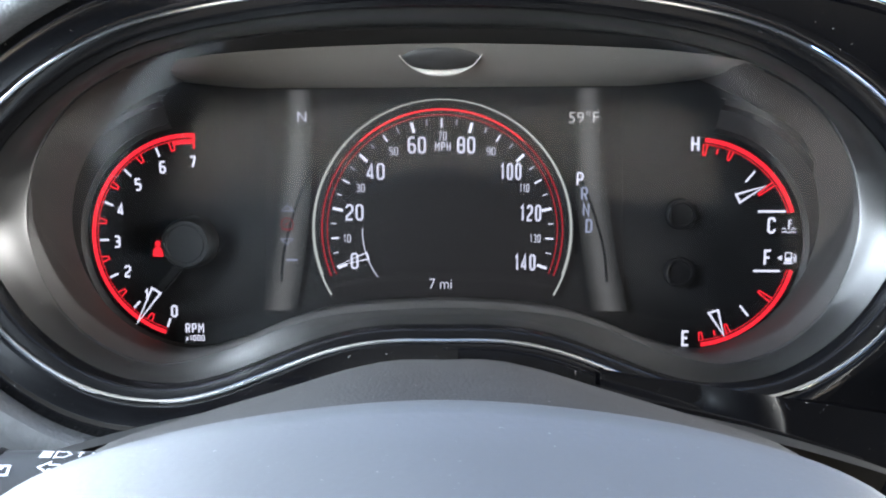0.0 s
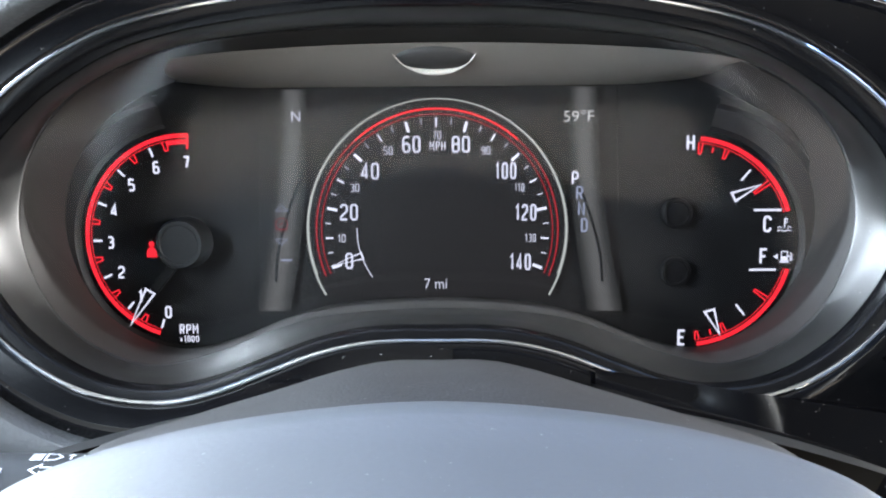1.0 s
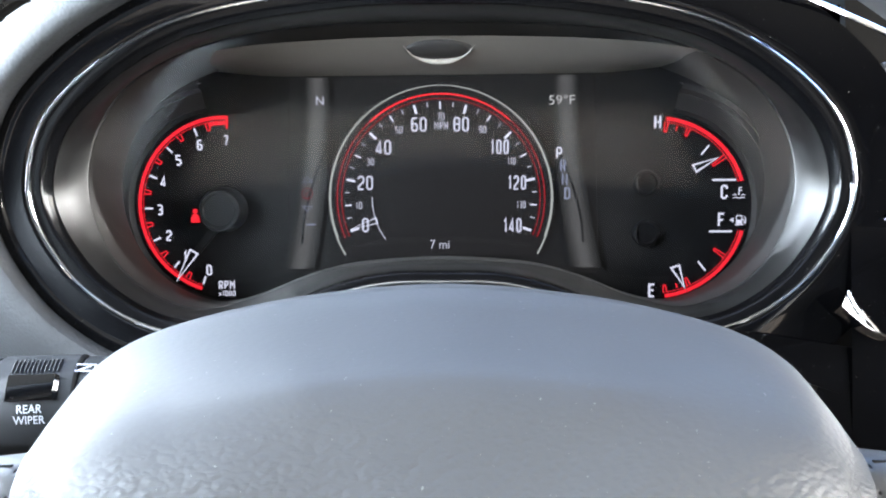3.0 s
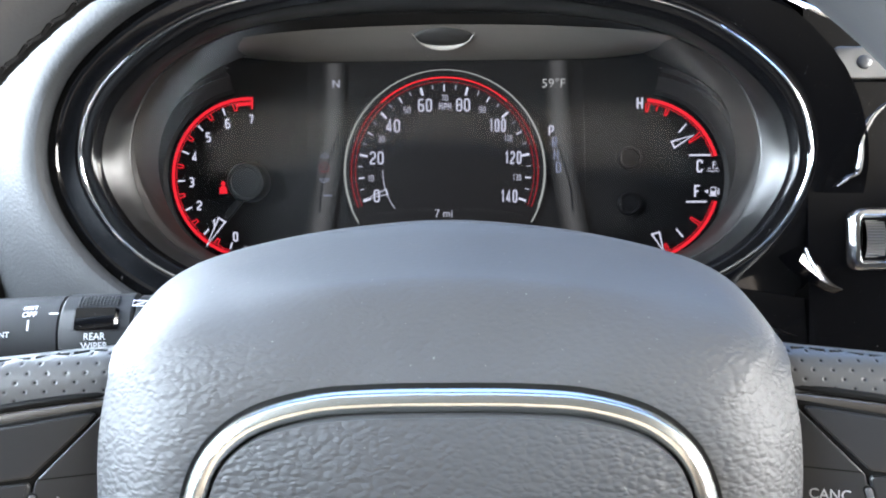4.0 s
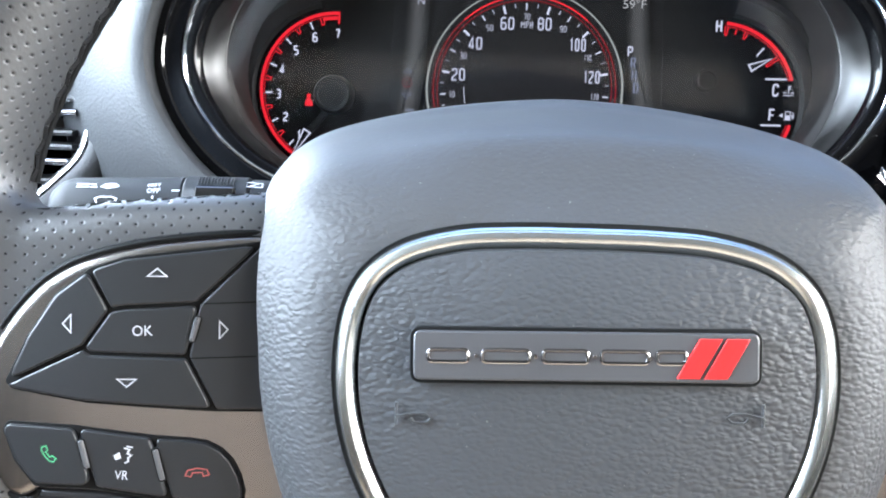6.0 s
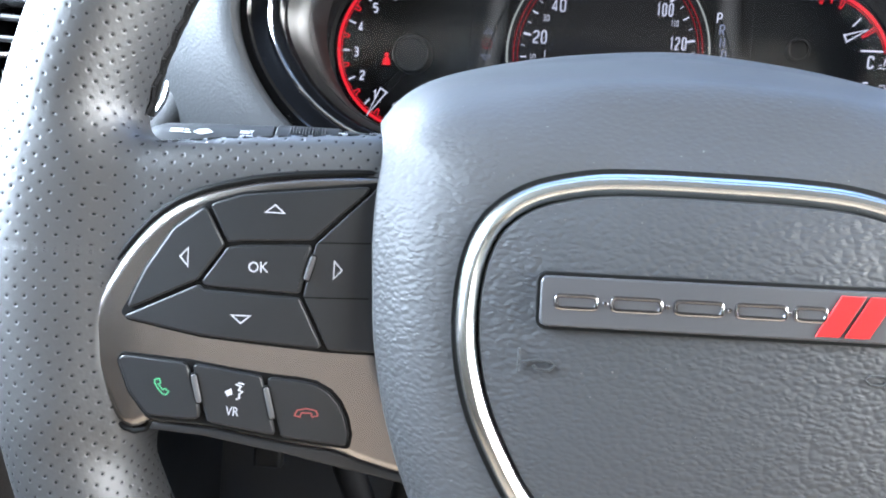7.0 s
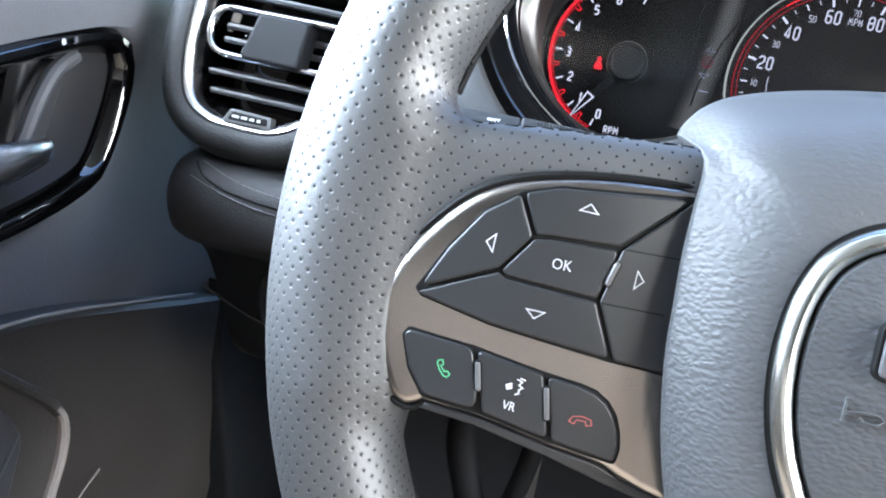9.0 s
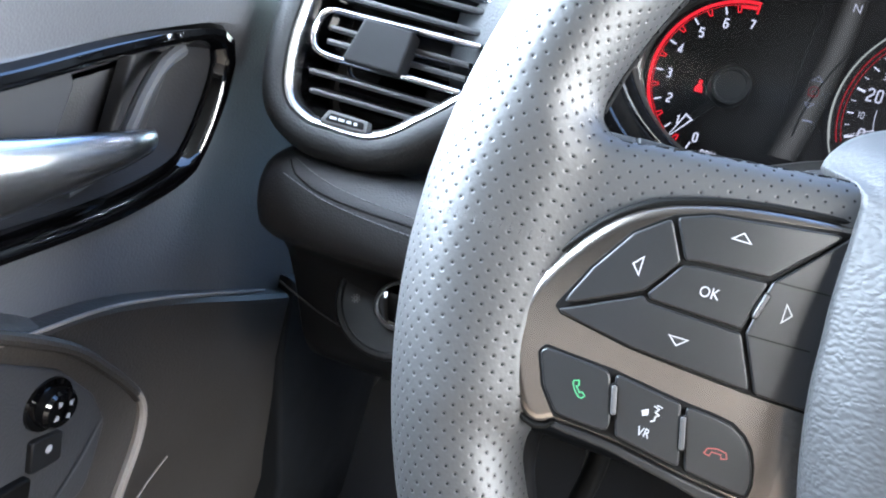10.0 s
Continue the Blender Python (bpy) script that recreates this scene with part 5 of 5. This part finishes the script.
part("knee_panel", loft([[Vector(((x + s * 0.35 * max(0, -z - 150) * (1 if x < -300 else 0)) * MM, (y + e) * MM, z * MM)) for y, z in curve_through(low_prof, 30, False)] for x, e, s in ((-339, 40, 1), (-338, 14, 1), (-333, 4, 1), (-322, 0, 1), (-290, 0, 0), (-230, 0, 0), (-100, 0, 0), (60, 0, 0), (200, 0, 0))], close=False), DARK, dash, "dark knee panel")
part("knee_seam", tube(curve_through([(-0.334, 0.352, -0.178), (-0.31, 0.3525, -0.187), (-0.285, 0.354, -0.194), (-0.25, 0.356, -0.2)], 24, False), ring_profile(0.0007, 6)), material_rib, dash)

# centre stack beside the gauges
stack = thing("centre_panel", (0.26, 0.29, -0.12), "gloss black centre panel with chrome-framed air vent", "dashboard trim")


def on_stack(u, v, d):
    return Vector((u * MM, (263.2 + 0.0002 * (v + 20) ** 2 + d) * MM, v * MM))


part("gloss_panel", loft([[on_stack(u, v, d) for v in range(-110, 121, 10)] for u, d in ((168, 0.4), (176, 0.3), (184, 0.2), (192, 0.1), (210, 0), (260, 0), (420, 4), (700, 20))], close=False), PIANO, stack)
part("lower_wing", loft([[Vector((x * MM, (y + 0.02 * (x - 100)) * MM, (z - 0.16 * (x - 90)) * MM)) for x in range(54, 216, 6)] for y, z in ((264.6, -47), (264.3, -52), (264, -60), (263.6, -70), (263.4, -82), (264, -96), (266, -110))], close=False), PIANO, stack, "gloss black panel under the gauges")
ledge_top = curve_through([(165.5, -35.5), (169.5, -41.5), (174.5, -48), (179.5, -53.5)], 16, False)
ledge_low = curve_through([(160, -41.5), (165.5, -46.5), (171.5, -51), (179.2, -54.4)], 16, False)
part("gloss_ledge", loft([[Vector((x * MM, y * MM, (z - dz) * MM)) for x, z in c] for c, y, dz in ((ledge_top, 262.6, 0), (ledge_top, 261.4, 0.3), (ledge_low, 255.6, 0), (ledge_low, 255.4, 0.6), (ledge_low, 263, 2.5))], close=False), PIANO, stack, "gloss black ledge beside the column")
# A bright reflection with a dark spot, modelled as a bar and a disc.
part("reflection_bar", slab(rounded([(180.6, 42.2), (280, 42.2), (280, 58), (180.6, 58)], 2.5, 5), on_stack, -3.2, 2.0, 1.2), STEEL, stack, "silver bar standing in for a window's reflection in the gloss panel")
part("reflection_spot", loft([[on_stack(193.8 + r * math.cos(a), 50.3 + r * math.sin(a), d) for a in np.linspace(0, 2 * math.pi, 24, endpoint=False)] for r, d in ((3.4, -2.8), (3.2, -3.8), (2.6, -4.2), (0.8, -4.2))], cap_b=True), BUTTON, stack, "small black disc standing in for the dark spot in that reflection")
vo = rounded([(186, -46.5), (258, -46.5), (258, -17.0), (186, -17.0)], 7, 8)
vr = []
for w, d in ((0, 2), (0.3, -2.5), (1.5, -4.5), (3.2, -4.6), (4.6, -3.2), (5.2, 0.0), (5.4, 6.0)):
    vr.append([on_stack(u, v, d) for u, v in inset(vo, w)])
part("vent_frame", loft(vr), CHROME, stack, "rounded chrome vent frame")
part("vent_well", slab(inset(vo, 5.2), on_stack, 4.0, 8.0, 0.3), GAP, stack)
part("vent_roller", loft([[on_stack(198.5 + u, -31.5 + v, -2.2 + 3.0 * (abs(v) / 10) ** 2 + (0.35 if i % 2 else 0)) for u in (-4.5, -3.8, 3.8, 4.5)] for i, v in enumerate(np.linspace(-10, 10, 31))], close=False), BUTTON, stack, "ribbed black vent wheel")
for v in (-38, -31, -24):
    part("vent_slat", slab(rounded([(206, v - 1.6), (252, v - 1.6), (252, v + 1.6), (206, v + 1.6)], 1, 3), on_stack, 0.5, 4.0, 0.5), BUTTON, stack)
part("chrome_edge", tube([on_stack(u, v, -2.2) for u, v in curve_through([(180.5, -7.5), (186, -3.6), (190.5, -1.0), (191.8, 5), (192.4, 14), (195.5, 21), (200.5, 27.5), (208, 33), (222, 39)], 50, False)], lambda f: ring_profile(0.0004 + 0.0006 * math.sin(math.pi * min(1, f * 1.2 + 0.1)) ** 2, 6)), CHROME, stack, "thin chrome edge of the upper vent")
part("chrome_strip", tube(curve_through([(0.126, 0.246, 0.084), (0.148, 0.249, 0.0785), (0.1638, 0.250, 0.072), (0.1732, 0.250, 0.0675), (0.1823, 0.2505, 0.0633), (0.1904, 0.2515, 0.0588), (0.197, 0.254, 0.0555)], 40, False), lambda f: ring_profile(0.0005 + 0.0011 * f * (1.0 if f < 0.96 else 0.4), 8)), CHROME, stack, "chrome strip under the dashboard pad")
part("side_pad", loft([[Vector((x * MM, y * MM, (z0 + dz) * MM)) for x, z0 in ((146, 108), (190, 97), (225, 81), (270, 71), (400, 67), (700, 66))] for y, dz in ((258, 0), (255, 4), (256, 12), (264, 22), (290, 34), (340, 44))], close=False), PAD, stack, "stitched dark pad")

# left air vent
vent = thing("air_vent", (-0.285, 0.29, -0.085), "black side air vent with silver frame and thumb tab", "air vent")


def on_vent(u, v, d):
    return Vector((u * MM, (280 + 0.1 * (u + 320) + d) * MM, v * MM))


VO = curve_through([(-334.5, -10), (-336, -42.3), (-331, -68), (-317, -78.6), (-300, -80.2), (-283, -80), (-269.5, -74.5), (-256, -63), (-244, -52), (-232, -38), (-228, -20), (-229, 0), (-235, 10), (-255, 14), (-290, 15), (-322, 14), (-331, 6)], 110)
lip = []
for w, d in ((-17, 44), (-17, 18), (-15.5, 9), (-12.5, 3), (-8.5, -0.4), (-4, -1.2), (-0.8, 0), (0, 1.5), (0.3, 6)):
    lip.append([on_vent(u, v, d) for u, v in inset(VO, w)])
part("vent_surround", loft(lip), DASH, vent, "grey grained vent surround")
vf = []
for w, d in ((0.2, 3), (0.3, 0.6), (0.9, -0.2), (1.8, 0.0), (3.6, 1.6), (5.0, 4.0), (5.6, 12.0)):
    vf.append([on_vent(u, v, d) for u, v in inset(VO, w)])
part("vent_frame", loft(vf), SATIN_LIGHT, vent, "satin silver vent frame")
part("vent_throat", loft([[on_vent(u, v, d) for u, v in inset(VO, w)] for w, d in ((3.6, 3.0), (5.0, 10), (9, 20), (10, 42))], cap_b=True), PIANO, vent, "gloss black vent throat")


def slat(v, u0, u1, d0=6.0, deep=18.0, thick=2.0):
    prof = [(d0, v - thick), (d0 - 0.8, v - thick * 0.3), (d0 - 0.6, v + thick * 0.4), (d0 + deep, v + thick + 2.2), (d0 + deep, v + 0.8)]
    return loft([[on_vent(u, z, d) for d, z in prof] for u in np.linspace(u0, u1, 6)], cap_a=True, cap_b=True)


for v, u0, u1 in ((3, -320, -236), (-8, -325, -234), (-26, -318, -240), (-33.5, -318, -240), (-51.5, -323, -247), (-61.5, -320, -256)):
    part("vent_slat", slat(v, u0, u1), BUTTON, vent, "black louvre")
chrome_path = [(-240, -42.2), (-270, -42.0), (-300, -42.4), (-316, -42.0), (-322.5, -38.5), (-324.5, -31), (-322.8, -22), (-317.5, -18.2), (-300, -17.6), (-265, -16.8), (-236, -16.2)]
part("silver_louvre_frame", tube([on_vent(u, v, 2.6) for u, v in curve_through(chrome_path, 70, False)], [(0.0019 * math.cos(a), 0.0030 * math.sin(a)) for a in np.linspace(0, 2 * math.pi, 12, endpoint=False)], up=(0, 1, 0)), CHROME, vent, "bright silver loop round the louvres")
part("vent_tab", slab(rounded([(-303.5, -43.5), (-271.5, -43.5), (-269.5, -19), (-297, -19)], 2.5, 5), on_vent, -6.0, 8.0, 1.5), material("tab_grey", (0.0075, 0.0078, 0.0086), 0.65, vary=0.08, spec=0.08), vent, "grey sliding vent tab")
part("thumb_plate", slab(rounded([(-308, -77.5), (-281, -77), (-281.5, -70.5), (-304, -70)], 1.2, 4), on_vent, -0.5, 6.0, 0.5), material_rib, vent, "vent wheel window")
part("thumb_wheel", slab(rounded([(-305, -76), (-283, -75.6), (-283.5, -71.8), (-302.5, -71.4)], 1.0, 4), on_vent, -0.9, 2.0, 0.3), GAP, vent)
for i, u in enumerate((-300.5, -295.8, -291.5, -287.8)):
    w = (2.0, 1.7, 1.3, 1.0)[i]
    part("setting_mark", fills([[(u - w, -74.4), (u + w, -74.4), (u + w, -73.0), (u - w, -73.0)]], on_vent, 1.05), WHITE_PRINT, vent)

# headlamp switch
switch = thing("headlamp_switch", (-0.262, 0.35, -0.20), "round black headlamp switch with white symbols on the knee panel", "rotary switch")


def disc(c, prof, k=40, axis=(0.1, -1, 0.25)):
    ax = Vector(axis).normalized()
    s = ax.cross(Vector((0, 0, 1))).normalized()
    t = s.cross(ax)
    return loft([[Vector(c) + ax * (h * MM) + (s * math.cos(a) + t * math.sin(a)) * (r * MM) for a in np.linspace(0, 2 * math.pi, k, endpoint=False)] for r, h in prof], cap_b=True)


SWC = (-0.257, 0.349, -0.168)
part("switch_plate", disc(SWC, ((36, -6), (36, 1), (34.5, 3), (32, 3.2), (31, 2.2), (20, 2.0))), BUTTON, switch)
part("switch_knob", disc((-0.250, 0.347, -0.170), ((16, 0), (15.5, 14), (14, 17), (11, 18), (1, 18))), PIANO, switch, "black turning knob")
part("knob_rim", disc((-0.250, 0.347, -0.170), ((15.2, 16.6), (14.6, 17.6), (13.6, 18.2), (12.6, 18.2), (12.2, 17.4))), material_rib, switch, "grey rim of the knob")
for du, dv in ((-5, 15), (-22, -4), (-5, -25)):
    cc = Vector(SWC) + Vector((du * MM, -0.006, dv * MM))
    part("switch_symbol", join(*[tube([cc + Vector((2.0 * math.cos(a) * MM, 0, 2.0 * math.sin(a) * MM)), cc + Vector((2.9 * math.cos(a) * MM, 0, 2.9 * math.sin(a) * MM))], ring_profile(0.0004, 5)) for a in np.linspace(0, 2 * math.pi, 8, endpoint=False)], tube([cc + Vector((1.2 * math.cos(a) * MM, 0, 1.2 * math.sin(a) * MM)) for a in np.linspace(0, 2 * math.pi, 12, endpoint=False)], ring_profile(0.0005, 5), True)), WHITE_PRINT, switch)

# ---- driver's door ----
door = thing("driver_door", (-0.40, 0.10, -0.60), "dark grey door panel with gloss handle recess and armrest switches", "car door")


def on_door(u, v, d):
    """u forward, v up, d away from the cabin, in millimetres."""
    return Vector(((-372 - d) * MM, u * MM, v * MM))


OPEN_ = [(-20, -168), (60, -140), (137, -109), (192, -83), (240, -62), (266, -53), (282, -53.5), (288, -72), (281, -110), (268, -126), (223, -148), (159, -169), (60, -199), (-20, -222)]
HOLE = curve_through(OPEN_, 90)


def door_bulge(v):
    return 10 * math.exp(-((v + 20) / 45) ** 2)


ring_pts = HOLE


def door_out(k, d_fn):
    """Rings that grow from the recess to the panel's rectangle."""
    out = []
    for p in ring_pts:
        c = np.array([130.0, -125.0])
        e = p - c
        sx = (470 if e[0] > 0 else 640) / max(abs(e[0]), 1e-6)
        sz = (235 if e[1] > 0 else 480) / max(abs(e[1]), 1e-6)
        st = 92.25 / (e[1] - 0.325 * e[0]) if e[1] - 0.325 * e[0] > 1e-6 else 1e9
        far = c + e * min(sx, sz, st)
        near = inset_pt[tuple(p)]
        q = near + (far - near) * k
        out.append(on_door(q[0], q[1], d_fn(q)))
    return out


grown = inset(ring_pts, -9.0)
inset_pt = {tuple(p): g for p, g in zip(ring_pts, grown)}
SEAM = curve_through([(-500, -330), (-200, -290), (60, -238), (140, -216), (180, -207), (225, -199), (274, -197), (339, -199), (420, -202), (590, -206)], 70, False)


def skin_depth(q):
    """Depth of the door skin: bulged at the sill, drawn in below the recess and tucked behind the lower panel."""
    below = max(0.0, 0.36 * (q[0] - 280) - 132.0 - q[1])
    under = np.interp(q[0], SEAM[:, 0], SEAM[:, 1]) - q[1]
    return 6.0 - door_bulge(q[1]) - min(2.0, 0.05 * below) + min(60.0, 2.0 * max(0.0, under - 28.0)) + 0.006 * max(0.0, q[1] + 62.0 - 0.2 * (q[0] - 130)) ** 2


part("panel", loft([door_out(k, skin_depth if k > 0.01 else lambda q: 4.0) for k in (0.0, 0.02, 0.04, 0.06, 0.08, 0.1, 0.12, 0.14, 0.16, 0.18, 0.2, 0.24, 0.3, 0.45, 0.65, 1.0)]), DOOR, door, "dark grey door skin", smooth=60)
part("handle_bezel", loft([[on_door(u, v, d) for u, v in inset(ring_pts, w)] for w, d in ((-9.5, 6), (-9.0, 1.5), (-7.0, -1.0), (-4.0, -1.8), (-1.5, -0.8), (0.5, 2.0), (2.5, 6.0), (3.0, 9.0))]), PIANO, door, "gloss black handle bezel")
part("handle_cup", loft([[on_door(u, v, d) for u, v in inset(ring_pts, w)] for w, d in ((2.6, 8.0), (4.0, 18), (8.0, 32), (13, 37), (17, 39))], cap_b=True), CUP, door, "dark handle recess")
part("cup_ridge", tube([on_door(u, v, d) for u, v, d in curve_through([(262, -62, 14), (246, -74, 12), (238, -92, 12), (233, -112, 12), (226, -128, 13), (205, -146, 16)], 30, False)], ring_profile(0.004, 10)), SWITCH_TRIM, door, "raised ridge at the recess end")
part("cup_fin", slab([(242, -70), (276, -64), (268, -118), (240, -136)], lambda u, v, d: on_door(u, v, 26 + d), 0, 8, 3), CUP, door)
lever = curve_through([(238, -111.5, 1), (228, -114, -2), (205, -121, -4), (175, -131, -4), (140, -142, -2), (100, -150, 2), (60, -158, 8), (10, -176, 16)], 40, False)
part("door_handle", tube([on_door(u, v, d) for u, v, d in lever], lambda f: [(0.0165 * min(1, 0.36 + 1.5 * f) * math.cos(a), (0.0065 * min(1, 0.5 + 4 * f)) * math.sin(a)) for a in np.linspace(0, 2 * math.pi, 16, endpoint=False)], up=(1, 0, 0.15)), SATIN_LIGHT, door, "satin silver pull handle")
part("handle_cup_plate", slab(rounded([(60, -142), (204, -88), (212, -96), (208, -128), (194, -141), (60, -180)], 6, 5), lambda u, v, d: on_door(u, v, 30 + d), 0, 6, 2), SWITCH_TRIM, door, "grey inner plate")
part("seam_line", tube([on_door(u, v, d) for u, v, d in curve_through([(60, -236, -6), (140, -214, -7), (180, -205, -8), (225, -197, -8), (274, -195, -7), (339, -197, -4), (420, -200, 0)], 50, False)], ring_profile(0.0010, 8)), EDGE_TRIM, door, "light seam over the armrest")
ARM = curve_through([(-300, -190), (-100, -188), (60, -196), (150, -202), (198, -211), (238, -228), (268, -245), (282, -259), (286, -282), (282, -313), (276, -380), (250, -450), (-300, -450)], 120)
part("armrest", loft([[on_door(u, v, d) for u, v in inset(ARM, w)] for w, d in ((-8, 12), (-4, -2), (0, -7), (2, -8.2), (6, -7.5), (12, -5.0), (40, -4.0))], cap_b=True), ARMREST, door, "dark armrest with window switches")
part("lower_panel", loft([[on_door(u, v - drop, d) for u, v in SEAM] for drop, d in ((-3, 20), (-2, 2), (0, -4), (3, -6.2), (12, -5.6), (40, -4.2), (64, -3.0), (95, 0), (160, 10), (260, 20), (400, 30), (800, 40))], close=False), ARMREST, door, "brownish lower door panel")
EDGE = curve_through([(20, -197), (120, -199), (198, -213), (238, -230), (268, -247), (281, -260), (284.5, -282), (280, -313), (272, -380)], 80, False)
part("armrest_roll", tube([on_door(u, v, -8.0) for u, v in EDGE[:54]], lambda f: ring_profile(0.0034, 10)), ARMREST, door, "padded dark roll round the armrest")
part("armrest_edge", tube([on_door(u, v, -9.0) for u, v in EDGE[46:]], lambda f: ring_profile(0.0010 + 0.0026 * min(1, f * 3), 10)), EDGE_TRIM, door, "worn light armrest edge")
part("switch_panel", slab(rounded([(60, -206), (150, -214), (205, -226), (236, -244), (252, -262), (250, -300), (190, -330), (60, -330)], 14, 6), on_door, -7.4, 0, 1.5), CUP, door, "black window switch panel")


def on_panel(u, v, d):
    return on_door(u, v, -7.4 + d)


part("mirror_knob", loft([[on_panel(202 + r * math.cos(a), -242 + r * 0.9 * math.sin(a), d) for a in np.linspace(0, 2 * math.pi, 32, endpoint=False)] for r, d in ((15, 0), (14.5, -1.5), (11.5, -2.0), (11, -7), (9.5, -8.5), (5, -9))], cap_b=True), PIANO, door, "black mirror adjusting knob")
for a in (45, 135, 225, 315):
    c0 = (202 + 5.6 * math.cos(radians(a)), -242 + 5.0 * math.sin(radians(a)))
    part("knob_mark", fills([[(c0[0] + 1.9 * math.cos(radians(a + k)), c0[1] + 1.9 * math.sin(radians(a + k))) for k in (0, 115, 180, 245)]], on_panel, 9.3), WHITE_PRINT, door)
part("lock_switch", slab(rounded([(195, -259), (215, -257), (219, -273), (199, -276)], 2, 4), on_panel, -3.0, 1, 1.0), BUTTON, door, "black lock switch")
part("switch_mark", fills([circle(207, -264.5, 2.2, k=12)[:-1]], on_panel, 3.2), WHITE_PRINT, door)
part("window_switch", slab(rounded([(175, -280), (200, -276), (204, -300), (178, -306)], 3, 4), on_panel, -4.0, 1, 1.5), GAP, door, "black window switch")
part("panel_groove", strokes([curve_through([(246, -258), (236, -280), (218, -306), (205, -330)], 16, False)], 1.6, on_panel, 1.8), SWITCH_TRIM, door)
part("pocket_line", tube([on_door(u, v, -2) for u, v in curve_through([(340, -308), (325, -320), (311, -336), (298, -358), (290, -380)], 30, False)], ring_profile(0.0006, 6)), EDGE_TRIM, door, "door pocket edge")

part("kick_panel", slab([(620, -700), (560, -395), (470, -260), (450, -190), (800, -190), (800, -700)], on_door, -8.0, 30.0, 6.0), DARK, dash, "dark kick panel beside the footwell")

# ---- footwell ----
pedal = thing("brake_pedal", (-0.10, 0.56, -0.44), "black rubber brake pedal on a steel arm in the dark footwell", "pedal")
part("pedal_pad", box((-0.15, 0.555, -0.42), (-0.05, 0.575, -0.36), 0.006), PEDAL, pedal)
for i in range(5):
    part("pad_rib", box((-0.145, 0.550, -0.414 + i * 0.011), (-0.055, 0.556, -0.409 + i * 0.011), 0.0015), PEDAL, pedal)
part("pedal_arm", tube(curve_through([(-0.10, 0.58, -0.38), (-0.10, 0.60, -0.30), (-0.11, 0.60, -0.20), (-0.12, 0.58, -0.10)], 20, False), [(0.006 * a, 0.014 * b) for a, b in ((-1, -1), (1, -1), (1, 1), (-1, 1))], up=(0, 1, 0)), STEEL, pedal)
rest = thing("column_bracket", (-0.19, 0.5, -0.30), "dusty dark metal bracket and hose under the column", "bracket")
part("bracket_plate", box((-0.225, 0.46, -0.285), (-0.203, 0.47, -0.22), 0.003), STEEL_DARK, rest)
part("hose", tube(curve_through([(-0.15, 0.45, -0.18), (-0.16, 0.47, -0.26), (-0.14, 0.50, -0.34), (-0.15, 0.55, -0.44)], 24, False), ring_profile(0.012, 12)), PEDAL, rest)
part("hose", tube(curve_through([(-0.11, 0.44, -0.19), (-0.105, 0.46, -0.25), (-0.115, 0.48, -0.32)], 24, False), ring_profile(0.008, 12)), STEEL_DARK, rest, "dull metal rod")


# ---- cabin shell and outside ----
def shell(name, bm, mat, label, category):
    bm.normal_update()
    me = bpy.data.meshes.new(name)
    bm.to_mesh(me)
    bm.free()
    me.materials.append(mat)
    return tagged(new(name, me), label, category, kind="structure")


shell("floor", box((-0.62, -1.9, 0.50), (1.2, 1.05, 0.55)), CARPET, "black carpeted car floor", "floor")
shell("ceiling", box((-0.62, -1.9, 1.70), (1.2, 0.14, 1.75)), ROOF_CLOTH, "light grey cloth headliner", "ceiling")
shell("wall_back", box((-0.62, -1.95, 0.55), (1.2, -1.9, 1.75)), CABIN, "dark rear cabin trim", "wall")
shell("wall_back", box((-0.50, -0.60, 0.55), (0.45, -0.46, 1.22), 0.05), SEAT, "plain grey-brown seat-side closing wall", "wall")
# Unseen tan block, added as a warm reflector for the lower wheel rim.
shell("wall_back", box((-0.47, -0.50, 0.62), (0.42, 0.02, 0.90), 0.05), TAN, "unseen tan block added to bounce warm light onto the rim", "wall")
shell("wall_front", box((-0.62, 1.0, 0.55), (1.2, 1.05, 1.10)), CARPET, "dark firewall under the dashboard", "wall")
shell("wall_left", box((-0.60, -1.9, 0.55), (-0.56, 1.0, 1.17)), CABIN, "dark door shell", "wall")
shell("wall_left", box((-0.60, -1.9, 1.17), (-0.56, -0.23, 1.70)), CABIN, "dark rear side trim", "wall")
shell("wall_right", box((1.15, -1.9, 1.22), (1.19, -0.55, 1.70)), CABIN, "dark rear side trim", "wall")
shell("wall_right", box((1.15, -1.9, 0.55), (1.19, 1.0, 1.22)), CABIN, "dark door shell", "wall")
for x in (-0.60, 1.13):
    shell("trim", tube([(x + 0.03, 0.95, 1.12), (x + 0.03, 0.55, 1.42), (x + 0.03, 0.12, 1.70)], ring_profile(0.045, 8), up=(1, 0, 0)), CABIN, "dark windscreen pillar", "pillar")
shell("trim", box((-0.56, 0.42, 0.55), (-0.42, 1.0, 1.08)), CABIN, "dark kick panel beside the footwell", "trim")
shell("ground", box((-60, -60, -0.2), (60, 60, 0.0)), GROUND, "grey asphalt ground outside", "ground")
